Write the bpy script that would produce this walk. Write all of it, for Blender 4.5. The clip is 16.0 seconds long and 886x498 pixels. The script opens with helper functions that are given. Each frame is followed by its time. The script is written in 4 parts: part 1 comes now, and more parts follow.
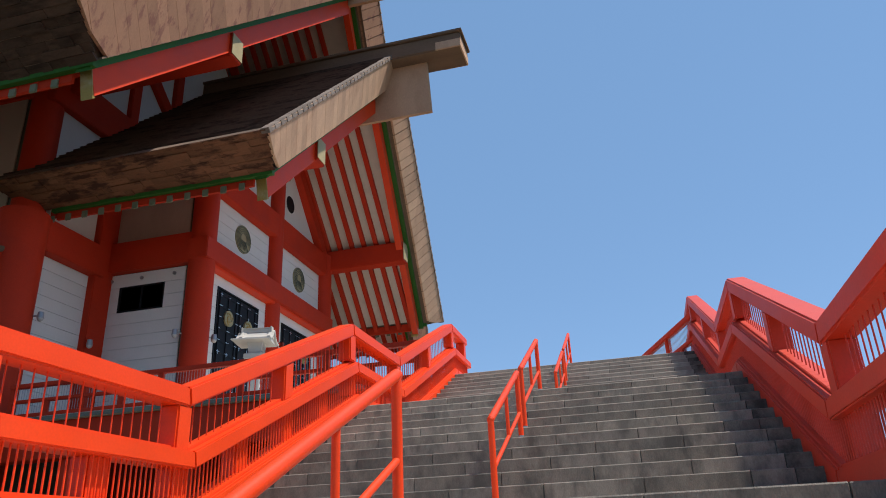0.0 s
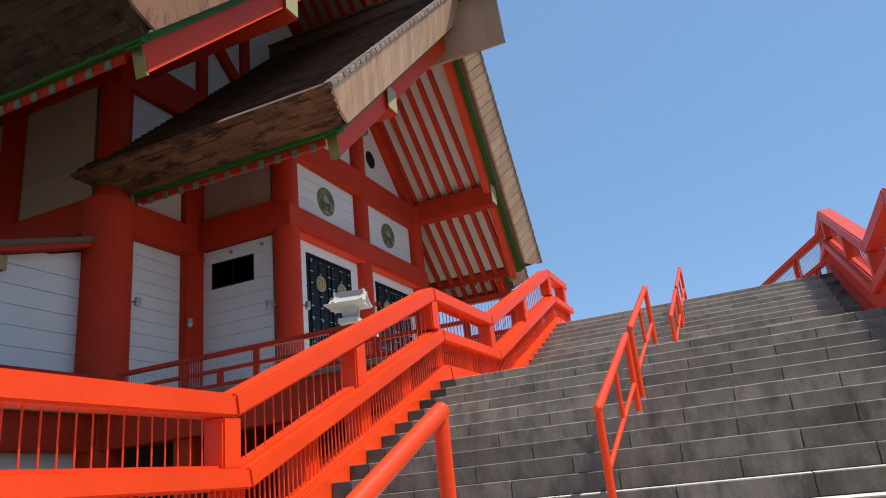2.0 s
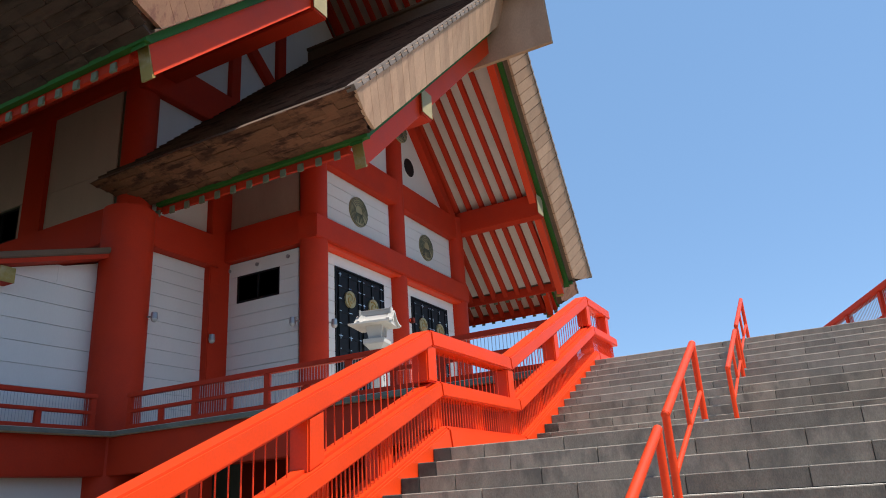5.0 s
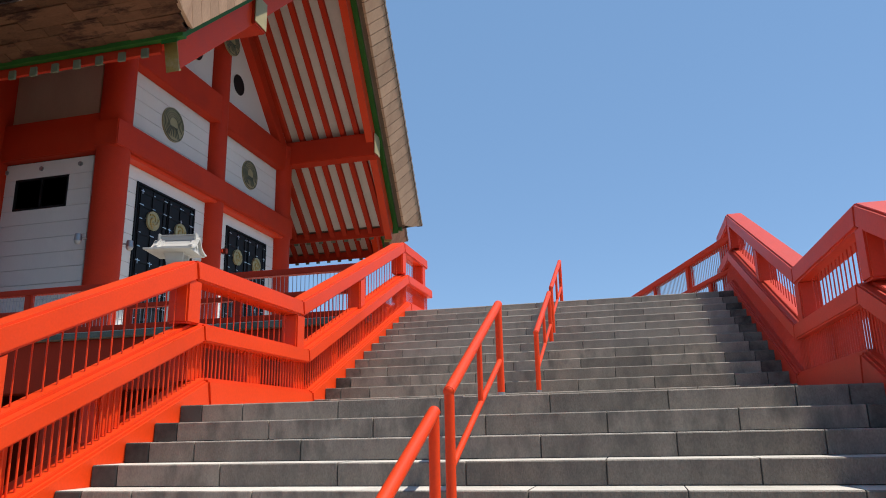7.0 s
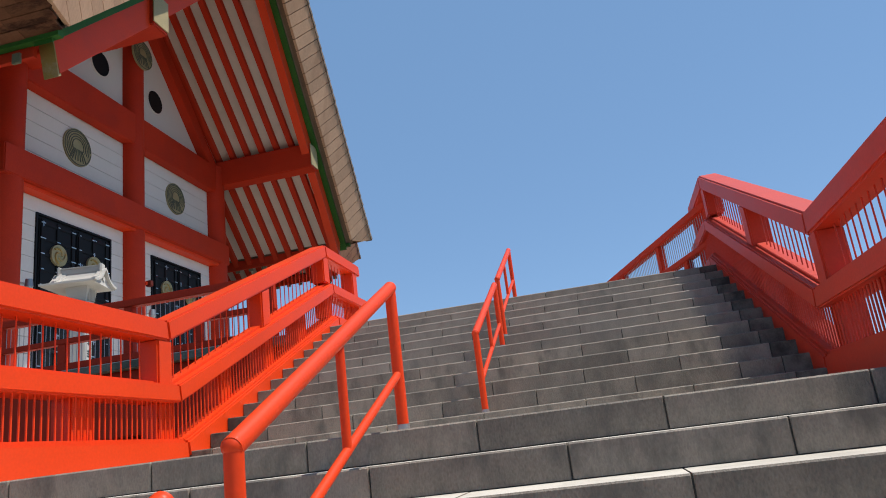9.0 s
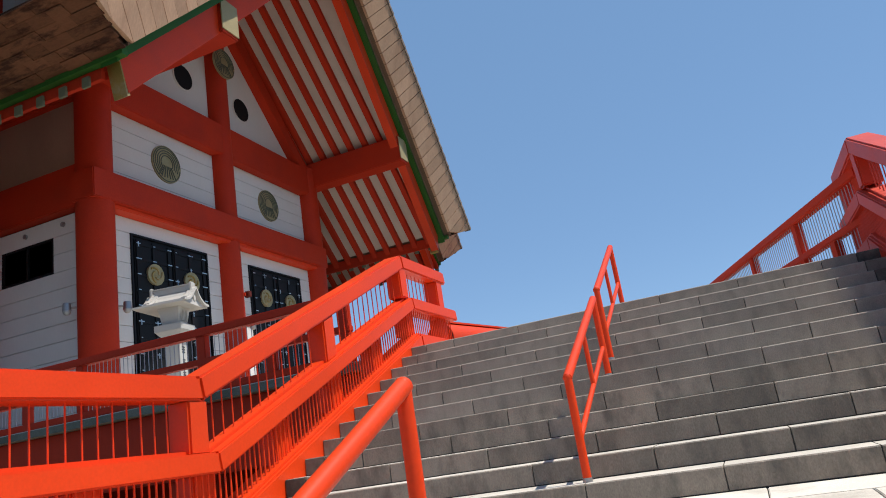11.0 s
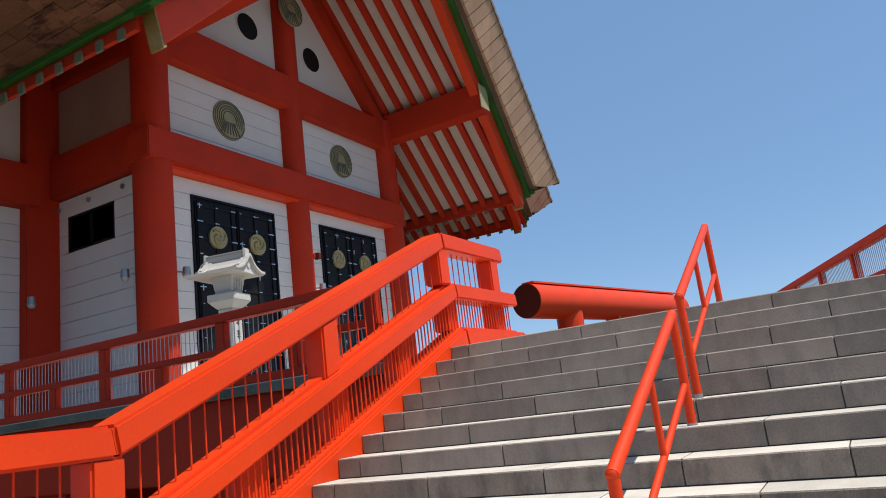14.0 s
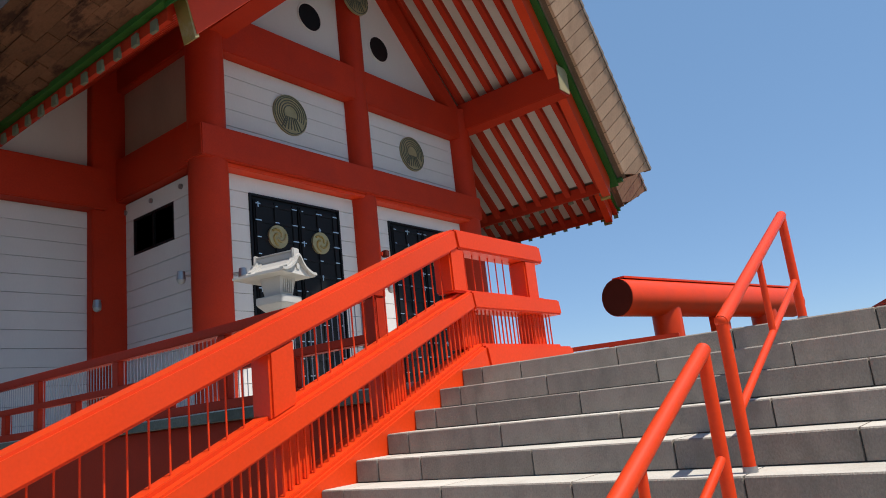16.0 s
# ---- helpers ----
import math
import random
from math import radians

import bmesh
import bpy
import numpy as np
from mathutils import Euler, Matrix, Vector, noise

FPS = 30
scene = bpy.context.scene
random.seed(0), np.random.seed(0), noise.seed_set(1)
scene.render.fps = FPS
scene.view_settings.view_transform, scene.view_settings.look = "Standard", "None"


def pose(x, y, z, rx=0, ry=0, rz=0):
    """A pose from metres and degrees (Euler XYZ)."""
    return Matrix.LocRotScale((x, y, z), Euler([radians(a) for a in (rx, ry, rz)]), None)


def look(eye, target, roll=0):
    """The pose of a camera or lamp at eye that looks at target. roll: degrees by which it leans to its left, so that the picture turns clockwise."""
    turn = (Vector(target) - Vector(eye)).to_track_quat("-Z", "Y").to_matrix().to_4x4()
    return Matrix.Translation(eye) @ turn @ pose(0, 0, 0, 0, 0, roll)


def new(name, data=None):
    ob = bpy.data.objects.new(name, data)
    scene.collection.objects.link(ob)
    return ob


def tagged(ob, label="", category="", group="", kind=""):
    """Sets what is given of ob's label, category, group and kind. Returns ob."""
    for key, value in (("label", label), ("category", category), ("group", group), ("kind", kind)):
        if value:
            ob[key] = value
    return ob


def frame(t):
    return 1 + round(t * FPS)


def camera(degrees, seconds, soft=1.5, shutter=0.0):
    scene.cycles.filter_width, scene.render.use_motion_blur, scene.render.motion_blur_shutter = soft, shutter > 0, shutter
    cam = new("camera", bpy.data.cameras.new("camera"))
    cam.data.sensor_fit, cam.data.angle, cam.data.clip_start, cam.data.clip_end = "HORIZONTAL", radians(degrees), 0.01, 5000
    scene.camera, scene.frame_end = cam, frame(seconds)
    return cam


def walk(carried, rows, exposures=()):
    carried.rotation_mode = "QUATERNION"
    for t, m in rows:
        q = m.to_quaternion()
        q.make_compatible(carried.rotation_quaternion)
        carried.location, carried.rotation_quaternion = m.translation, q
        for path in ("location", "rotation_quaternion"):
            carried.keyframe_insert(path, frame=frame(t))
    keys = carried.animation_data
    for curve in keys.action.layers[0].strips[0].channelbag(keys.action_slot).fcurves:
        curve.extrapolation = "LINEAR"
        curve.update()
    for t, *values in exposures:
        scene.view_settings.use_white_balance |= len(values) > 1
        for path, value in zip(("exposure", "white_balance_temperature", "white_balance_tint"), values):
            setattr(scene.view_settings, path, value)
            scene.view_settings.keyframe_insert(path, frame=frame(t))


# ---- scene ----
cam = camera(62.9, 16.0, soft=1.0)
PATH = [
    (0, (1.269, -13.035, -2.484), (0.813, -11.244, -1.72), -2.5),
    (0.5, (1.241, -12.601, -2.312), (0.614, -10.821, -1.649), -6.5),
    (1, (1.142, -12.279, -2.165), (0.464, -10.522, -1.492), -5.9),
    (1.5, (1.09, -11.957, -1.993), (0.291, -10.254, -1.312), -6.0),
    (2, (1.105, -11.668, -1.844), (0.372, -9.918, -1.213), -6.0),
    (2.5, (1.149, -11.338, -1.653), (0.297, -9.71, -0.864), -5.5),
    (3, (1.154, -11.039, -1.491), (0.276, -9.43, -0.69), -5.6),
    (3.2, (1.177, -10.949, -1.445), (0.375, -9.363, -0.527), -5.3),
    (5.3, (1.028, -9.676, -0.881), (0.161, -7.987, -0.253), -2.8),
    (5.5, (0.988, -9.594, -0.835), (0.149, -7.889, -0.214), -1.5),
    (6, (0.973, -9.249, -0.827), (0.115, -7.551, -0.209), -3.7),
    (6.5, (1.029, -8.823, -0.753), (0.395, -7.004, -0.215), -3.1),
    (7, (0.995, -8.416, -0.7), (0.517, -6.537, -0.209), -1.2),
    (7.5, (1.071, -7.829, -0.695), (0.574, -5.981, -0.115), -0.7),
    (8, (1.048, -7.236, -0.701), (0.677, -5.343, -0.173), -0.0),
    (8.5, (1.05, -6.573, -0.659), (0.733, -4.673, -0.122), -4.4),
    (9, (1.009, -6.159, -0.549), (0.63, -4.269, -0.014), -7.0),
    (9.5, (1.033, -5.796, -0.373), (0.63, -3.911, 0.159), -7.2),
    (10, (1.05, -5.441, -0.224), (0.48, -3.608, 0.333), -6.3),
    (10.2, (1.036, -5.313, -0.105), (0.445, -3.483, 0.448), -7.5),
    (12.3, (1.044, -3.899, 0.307), (0.279, -2.113, 0.781), -7.6),
    (12.5, (1.022, -3.769, 0.416), (0.278, -1.969, 0.868), -6.4),
    (13, (1.034, -3.459, 0.537), (0.341, -1.633, 0.971), -5.9),
    (13.5, (0.991, -3.144, 0.649), (0.149, -1.379, 1.07), -5.6),
    (14, (0.988, -2.863, 0.835), (0.042, -1.153, 1.26), -7.1),
    (14.5, (1.037, -2.543, 0.951), (-0.034, -0.915, 1.399), -6.6),
    (15, (0.994, -2.16, 1.09), (-0.12, -0.552, 1.506), -7.7),
    (15.5, (1.02, -1.658, 1.096), (-0.141, -0.081, 1.502), -4.5),
    (16, (1.022, -1.145, 1.109), (-0.161, 0.406, 1.549), -6.3),
]
EXPOSURE = [(0, 0.30), (2, 0.36), (3, 0.52), (5.5, 0.5), (7, 0.25), (9, 0.17), (16, 0.15)]
walk(cam, [(t, look(eye, target, roll)) for t, eye, target, roll in PATH], exposures=EXPOSURE)

# ---- sky and sun ----
SUN = Vector((0.46, 0.07, 1.0)).normalized()
world = bpy.data.worlds.new("sky")
scene.world = world
world.use_nodes = True
wn = world.node_tree.nodes
sky = wn.new("ShaderNodeTexSky")
sky.sky_type, sky.sun_disc = "NISHITA", False
sky.sun_elevation = math.asin(SUN.z)
sky.sun_rotation = math.atan2(SUN.x, SUN.y)
sky.air_density, sky.dust_density, sky.ozone_density, sky.altitude = 0.9, 0.0, 1.9, 1500
haze = wn.new("ShaderNodeMix")          # evens the sky out towards one clear blue
haze.data_type, haze.inputs[0].default_value, haze.inputs[7].default_value = "RGBA", 0.62, (1.2, 2.28, 3.95, 1)
world.node_tree.links.new(sky.outputs[0], haze.inputs[6])
world.node_tree.links.new(haze.outputs[2], wn["Background"].inputs[0])
wn["Background"].inputs[1].default_value = 0.147
lamp = bpy.data.lights.new("sun", "SUN")
lamp.energy, lamp.angle, lamp.color = 5.0, radians(0.53), (1.0, 0.95, 0.88)
sun = new("sun", lamp)
sun.matrix_world = look(SUN * 60, (0, 0, 0))

# ---- dimensions ----
R, T, N = 0.155, 0.352, 12          # riser, tread, steps in a flight
P, H = 6.72, N * 0.155              # one flight and landing: along, up
Y1, ZL, ZT = 0.27, -0.44, 1.42      # first riser of the last flight, its landing, the terrace
XL, XR = -2.95, 2.73                # ends of the steps
ZG = ZL - 2 * H - 0.02              # ground
CY = 14.43                          # axis of the roofs
CF = 14.2                           # axis of the hall's front wall
lift = lambda j, k: 0.02 + (0.03 * k / 12 if j == 0 else 0.03 if j > 0 else 0.0)   # treads above the floor line of the balustrades


# ---- materials ----
def mat(name, col, rough=0.5, metal=0.0, vary=0.12, scale=3.0, fine=60.0, bump=0.15, grow=(1, 1, 1), dark=None, amount=0.35, obj=0.0, coat=0.0, patch=(0.48, 0.68), island=False, spec=0.14):
    """Base colour with two scales of noise, optional stains of a second colour, and fine relief."""
    m = bpy.data.materials.new(name)
    m.use_nodes = True
    nt = m.node_tree
    n, link = nt.nodes, nt.links.new
    bsdf = n["Principled BSDF"]
    bsdf.inputs["Roughness"].default_value, bsdf.inputs["Metallic"].default_value = rough, metal
    bsdf.inputs["Coat Weight"].default_value = coat
    bsdf.inputs["Specular IOR Level"].default_value = 0.5 if rough < 0.3 else spec
    geo = n.new("ShaderNodeNewGeometry")
    mp = n.new("ShaderNodeMapping")
    mp.inputs["Scale"].default_value = grow
    link(geo.outputs["Position"], mp.inputs[0])
    big, small = n.new("ShaderNodeTexNoise"), n.new("ShaderNodeTexNoise")
    for tex, s in ((big, scale), (small, fine)):
        link(mp.outputs[0], tex.inputs["Vector"])
        tex.inputs["Scale"].default_value, tex.inputs["Detail"].default_value = s, 5
    add = n.new("ShaderNodeMath")
    add.operation = "ADD"
    link(big.outputs["Fac"], add.inputs[0]), link(small.outputs["Fac"], add.inputs[1])
    level = add.outputs[0]
    if obj:
        info, ma = n.new("ShaderNodeObjectInfo"), n.new("ShaderNodeMath")
        ma.operation, ma.inputs[1].default_value = "MULTIPLY_ADD", obj
        link(geo.outputs["Random Per Island"] if island else info.outputs["Random"], ma.inputs[0]), link(level, ma.inputs[2])
        level = ma.outputs[0]
    ramp = n.new("ShaderNodeMapRange")
    ramp.inputs[1].default_value, ramp.inputs[2].default_value = 0.6, 1.4 + obj
    ramp.inputs[3].default_value, ramp.inputs[4].default_value = 1 - vary, 1 + vary
    link(level, ramp.inputs[0])
    mul = n.new("ShaderNodeVectorMath")
    mul.operation = "SCALE"
    mul.inputs[0].default_value = col
    link(ramp.outputs[0], mul.inputs["Scale"])
    out = mul.outputs[0]
    if dark:
        st = n.new("ShaderNodeTexNoise")
        st.inputs["Scale"].default_value, st.inputs["Detail"].default_value, st.inputs["Roughness"].default_value = scale * 0.7, 7, 0.65
        link(mp.outputs[0], st.inputs["Vector"])
        r2 = n.new("ShaderNodeMapRange")
        r2.inputs[1].default_value, r2.inputs[2].default_value, r2.inputs[4].default_value = patch[0], patch[1], amount
        link(st.outputs["Fac"], r2.inputs[0])
        mix = n.new("ShaderNodeMix")
        mix.data_type = "RGBA"
        link(r2.outputs[0], mix.inputs[0]), link(out, mix.inputs[6])
        mix.inputs[7].default_value = (*dark, 1)
        out = mix.outputs[2]
    link(out, bsdf.inputs["Base Color"])
    rr = n.new("ShaderNodeMapRange")
    rr.inputs[3].default_value, rr.inputs[4].default_value = max(rough - 0.12, 0.05), min(rough + 0.12, 1)
    link(big.outputs["Fac"], rr.inputs[0]), link(rr.outputs[0], bsdf.inputs["Roughness"])
    if bump:
        bp = n.new("ShaderNodeBump")
        bp.inputs["Strength"].default_value, bp.inputs["Distance"].default_value = bump, 0.01
        link(small.outputs["Fac"], bp.inputs["Height"]), link(bp.outputs[0], bsdf.inputs["Normal"])
    return m


VERM = mat("vermilion_paint", (0.68, 0.046, 0.005), 0.45, spec=0.25, vary=0.10, scale=1.3, fine=45, bump=0.06, dark=(0.52, 0.045, 0.012), amount=0.35)
VERM2 = mat("weathered_vermilion_paint", (0.48, 0.034, 0.011), 0.6, vary=0.14, scale=0.7, fine=30, bump=0.10, dark=(0.33, 0.028, 0.014), amount=0.5)
# darker copy of the vermilion, with the shade put into the colour
VERMSHADE = mat("shaded_vermilion_paint", (0.54, 0.036, 0.009), 0.5, spec=0.45, vary=0.12, scale=1.0, fine=40, bump=0.08, dark=(0.38, 0.034, 0.014), amount=0.4)
# step granites, kept dark for the shaded risers; the tops take a paler colour
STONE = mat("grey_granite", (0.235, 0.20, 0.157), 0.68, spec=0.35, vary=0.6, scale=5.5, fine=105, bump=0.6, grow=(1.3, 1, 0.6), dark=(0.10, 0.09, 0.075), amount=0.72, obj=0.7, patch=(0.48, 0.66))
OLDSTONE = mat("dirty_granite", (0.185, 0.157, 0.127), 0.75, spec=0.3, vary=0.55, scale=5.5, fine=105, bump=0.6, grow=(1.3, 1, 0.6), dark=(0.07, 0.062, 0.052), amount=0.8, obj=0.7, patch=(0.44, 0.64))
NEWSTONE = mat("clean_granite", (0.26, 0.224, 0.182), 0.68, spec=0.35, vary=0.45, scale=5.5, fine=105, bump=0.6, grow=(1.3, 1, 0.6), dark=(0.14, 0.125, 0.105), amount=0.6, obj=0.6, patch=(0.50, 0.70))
JOINT = mat("dark_mortar", (0.07, 0.066, 0.06), 0.95, vary=0.2)
GROUND = mat("gravel_ground", (0.085, 0.085, 0.06), 0.95, vary=0.3, scale=0.5, fine=25, bump=0.5, dark=(0.05, 0.06, 0.03))
WHITE = mat("white_painted_boards", (0.69, 0.66, 0.62), 0.6, vary=0.05, scale=0.8, fine=30, bump=0.06, grow=(1, 1, 0.35), dark=(0.60, 0.58, 0.55), amount=0.4, obj=0.25)
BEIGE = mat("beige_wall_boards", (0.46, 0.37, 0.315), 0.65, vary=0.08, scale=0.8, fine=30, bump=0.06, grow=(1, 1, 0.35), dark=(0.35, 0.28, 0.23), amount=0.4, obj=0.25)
SOFFIT = mat("pale_soffit_boards", (0.57, 0.50, 0.44), 0.7, vary=0.08, scale=1.5, fine=40, bump=0.1, dark=(0.42, 0.38, 0.33), amount=0.4)
GREEN = mat("green_paint", (0.035, 0.13, 0.024), 0.5, vary=0.2, scale=1.2, fine=30, dark=(0.05, 0.09, 0.03))
SHING = mat("weathered_cedar_shingle", (0.175, 0.08, 0.044), 0.9, vary=0.4, scale=2.6, fine=22, bump=0.6, grow=(0.45, 1.3, 1.6), dark=(0.045, 0.02, 0.014), amount=0.9, obj=0.8, patch=(0.50, 0.60), island=True)
# dark shingle of the main eave, also the painted shade of the course butts
DARKSHING = mat("old_shaded_shingle", (0.08, 0.049, 0.036), 0.9, vary=0.4, scale=2.6, fine=22, bump=0.6, grow=(0.45, 1.3, 1.6), dark=(0.03, 0.018, 0.014), amount=0.8, obj=0.8, patch=(0.50, 0.62), island=True)
ROOF = mat("brown_roof_courses", (0.20, 0.14, 0.105), 0.75, vary=0.25, scale=0.6, fine=20, bump=0.4, grow=(0.4, 2, 2), dark=(0.06, 0.045, 0.035), amount=0.6)
TAN = mat("tan_cedar_boards", (0.52, 0.325, 0.21), 0.85, vary=0.26, scale=1.0, fine=18, bump=0.4, grow=(1, 1.6, 0.5), dark=(0.33, 0.18, 0.11), amount=0.5, obj=0.6, patch=(0.52, 0.70))
TANSTAIN = mat("stained_cedar_boards", (0.34, 0.178, 0.108), 0.85, vary=0.28, scale=2.8, fine=18, bump=0.4, grow=(1, 1.7, 0.7), dark=(0.20, 0.085, 0.065), amount=0.75, obj=0.9, patch=(0.54, 0.62))
RIDGEW = mat("dark_brown_timber", (0.16, 0.102, 0.068), 0.8, vary=0.25, scale=0.9, fine=20, bump=0.4, grow=(0.4, 2, 2))
BLACK = mat("black_lacquer", (0.010, 0.010, 0.011), 0.5, vary=0.3, scale=2, fine=50, bump=0.05)
STEEL = mat("bright_metal_fittings", (0.62, 0.62, 0.62), 0.3, metal=1.0, vary=0.1)
GOLD = mat("dull_gold_leaf", (0.36, 0.31, 0.17), 0.5, metal=0.3, vary=0.2, scale=4, fine=40, bump=0.15, dark=(0.22, 0.17, 0.08), amount=0.5)
BRASS = mat("yellow_ochre_end_cap", (0.33, 0.23, 0.07), 0.5, metal=0.3, vary=0.25, scale=3, dark=(0.55, 0.5, 0.4), amount=0.4)
PLATE = mat("pale_gilt_plate", (0.40, 0.32, 0.17), 0.5, metal=0.2, vary=0.15)
DGREY = mat("dark_grey_green_groove", (0.10, 0.11, 0.085), 0.6, vary=0.2)
VERGE = mat("grey_weathered_verge_shingle", (0.20, 0.16, 0.135), 0.85, vary=0.3, scale=2.5, fine=24, bump=0.5, dark=(0.08, 0.06, 0.05), amount=0.6, obj=0.9)
DARKR = mat("dark_red_paint", (0.11, 0.02, 0.013), 0.5, vary=0.15)
GLASS = mat("dark_window_glass", (0.012, 0.012, 0.014), 0.12, vary=0.2, bump=0)
LAMPM = mat("grey_lamp_housing", (0.33, 0.33, 0.33), 0.35, metal=0.7, vary=0.1)
WSTONE = mat("white_stone", (0.47, 0.45, 0.415), 0.7, vary=0.06, scale=3, fine=60, bump=0.2, dark=(0.38, 0.365, 0.33), amount=0.4)
WROD = mat("pale_galvanised_bars", (0.38, 0.37, 0.39), 0.45, metal=0.3, vary=0.1)
STAINED = mat("stained_granite", (0.085, 0.08, 0.07), 0.8, vary=0.3, scale=5, fine=90, bump=0.35, dark=(0.03, 0.028, 0.025), amount=0.7, obj=0.6)
GRIMESHADE = mat("grimy_shaded_granite", (0.15, 0.133, 0.11), 0.85, vary=0.4, scale=5, fine=75, bump=0.5, dark=(0.035, 0.032, 0.028), amount=0.8, obj=0.8, patch=(0.42, 0.62))
PAVE = mat("pale_paving", (0.62, 0.575, 0.495), 0.85, vary=0.3, scale=2.5, fine=60, bump=0.5, dark=(0.30, 0.27, 0.22), amount=0.5, obj=0.6, patch=(0.5, 0.68))
# paler copy of the granite, carries the sunlight on the step tops
SUNTREAD = mat("sunlit_pale_granite_tread", (0.54, 0.50, 0.43), 0.8, vary=0.25, scale=3.5, fine=90, bump=0.5, dark=(0.33, 0.30, 0.25), amount=0.5, obj=0.4, patch=(0.5, 0.68))
TERR = mat("pale_terrace_concrete", (0.52, 0.495, 0.44), 0.9, vary=0.15, scale=0.8, fine=40, bump=0.3, dark=(0.38, 0.355, 0.31), amount=0.5)
EDGE = mat("dark_greenish_concrete", (0.17, 0.165, 0.13), 0.9, vary=0.3, scale=1.2, fine=40, bump=0.3, dark=(0.07, 0.07, 0.05), amount=0.7)
INK = mat("black_paint", (0.02, 0.02, 0.02), 0.5)
RTIP = mat("grey_green_rafter_tips", (0.17, 0.18, 0.12), 0.6, vary=0.15, scale=4)


# ---- mesh helpers ----
def mesh_of(bm, material, smooth=False):
    me = bpy.data.meshes.new("m")
    bmesh.ops.recalc_face_normals(bm, faces=bm.faces)
    bm.to_mesh(me)
    bm.free()
    me.materials.append(material)
    if smooth:
        for p in me.polygons:
            p.use_smooth = True
    return me


def smooth_sides(me, limit=0.6):
    """Smooth shading with sharp edges at caps."""
    for p in me.polygons:
        p.use_smooth = True
    me.set_sharp_from_angle(angle=limit)
    return me


def thing(name, at=(0, 0, 0), label="", category="", group="", kind=""):
    ob = new(name)
    ob.empty_display_size = 0.2
    ob.location = at
    return tagged(ob, label, category, group, kind)


def part(name, bm, material, parent, label="", smooth=False):
    """One mesh in world coordinates under a thing or a part that is not turned."""
    me = bm if isinstance(bm, bpy.types.Mesh) else mesh_of(bm, material)
    if smooth:
        smooth_sides(me)
    ob = new(name, me)
    if parent:
        ob.parent = parent
        base = parent.location if parent.parent is None else Vector((0, 0, 0))
        ob.matrix_parent_inverse = Matrix.Translation(-base)
    if label:
        ob["label"] = label
    return ob


def place_part(name, me, parent, m):
    """A piece that shares its mesh, at the world pose m."""
    ob = new(name, me)
    ob.parent = parent
    base = parent.location if parent.parent is None else Vector((0, 0, 0))
    ob.matrix_basis = Matrix.Translation(-base) @ m
    return ob


def hexa(bm, pts):
    """Eight corners: four below, four above, both in the same turn."""
    v = [bm.verts.new(p) for p in pts]
    for f in ((3, 2, 1, 0), (4, 5, 6, 7), (0, 1, 5, 4), (1, 2, 6, 5), (2, 3, 7, 6), (3, 0, 4, 7)):
        bm.faces.new([v[i] for i in f])
    return bm


def box(x0, x1, y0, y1, z0, z1, bevel=0.0, bm=None):
    own = bm is None
    bm = bm or bmesh.new()
    hexa(bm, [(x0, y0, z0), (x1, y0, z0), (x1, y1, z0), (x0, y1, z0), (x0, y0, z1), (x1, y0, z1), (x1, y1, z1), (x0, y1, z1)])
    if own and bevel:
        bmesh.ops.recalc_face_normals(bm, faces=bm.faces)
        bmesh.ops.bevel(bm, geom=bm.edges[:], offset=bevel, segments=2, affect="EDGES")
    return bm


def shear(x0, x1, y0, z0, y1, z1, tall, bevel=0.012, bm=None):
    """A bar along y with upright ends, its underside from (y0, z0) to (y1, z1)."""
    own = bm is None
    bm = bm or bmesh.new()
    hexa(bm, [(x0, y0, z0), (x1, y0, z0), (x1, y1, z1), (x0, y1, z1), (x0, y0, z0 + tall), (x1, y0, z0 + tall), (x1, y1, z1 + tall), (x0, y1, z1 + tall)])
    if own and bevel:
        bmesh.ops.recalc_face_normals(bm, faces=bm.faces)
        bmesh.ops.bevel(bm, geom=bm.edges[:], offset=bevel, segments=2, affect="EDGES")
    return bm


def rod(a, b, r, seg=10, bm=None, r2=None):
    bm = bm or bmesh.new()
    a, b = Vector(a), Vector(b)
    m = Matrix.Translation((a + b) / 2) @ (b - a).to_track_quat("Z", "Y").to_matrix().to_4x4()
    bmesh.ops.create_cone(bm, cap_ends=True, segments=seg, radius1=r, radius2=r if r2 is None else r2, depth=(b - a).length, matrix=m)
    return bm


def extrude_profile(pts, x0, x1):
    """A closed outline in (y, z), drawn out along x; x0 and x1 may follow the outline's y."""
    bm = bmesh.new()
    at = lambda e, i, y: e(y) if callable(e) else e[i] if isinstance(e, list) else e
    a = [bm.verts.new((at(x0, i, y), y, z)) for i, (y, z) in enumerate(pts)]
    b = [bm.verts.new((at(x1, i, y), y, z)) for i, (y, z) in enumerate(pts)]
    n = len(pts)
    for i in range(n):
        bm.faces.new((a[i], a[(i + 1) % n], b[(i + 1) % n], b[i]))
    bm.faces.new(a[::-1]), bm.faces.new(b)
    return bm


# ---- ground ----
bm = bmesh.new()
bmesh.ops.create_grid(bm, x_segments=1, y_segments=1, size=1500)
bmesh.ops.translate(bm, verts=bm.verts, vec=(0, 0, ZG))
tagged(part("ground", bm, GROUND, None), "bare gravel ground below the stairs and the hall", "ground", kind="structure")

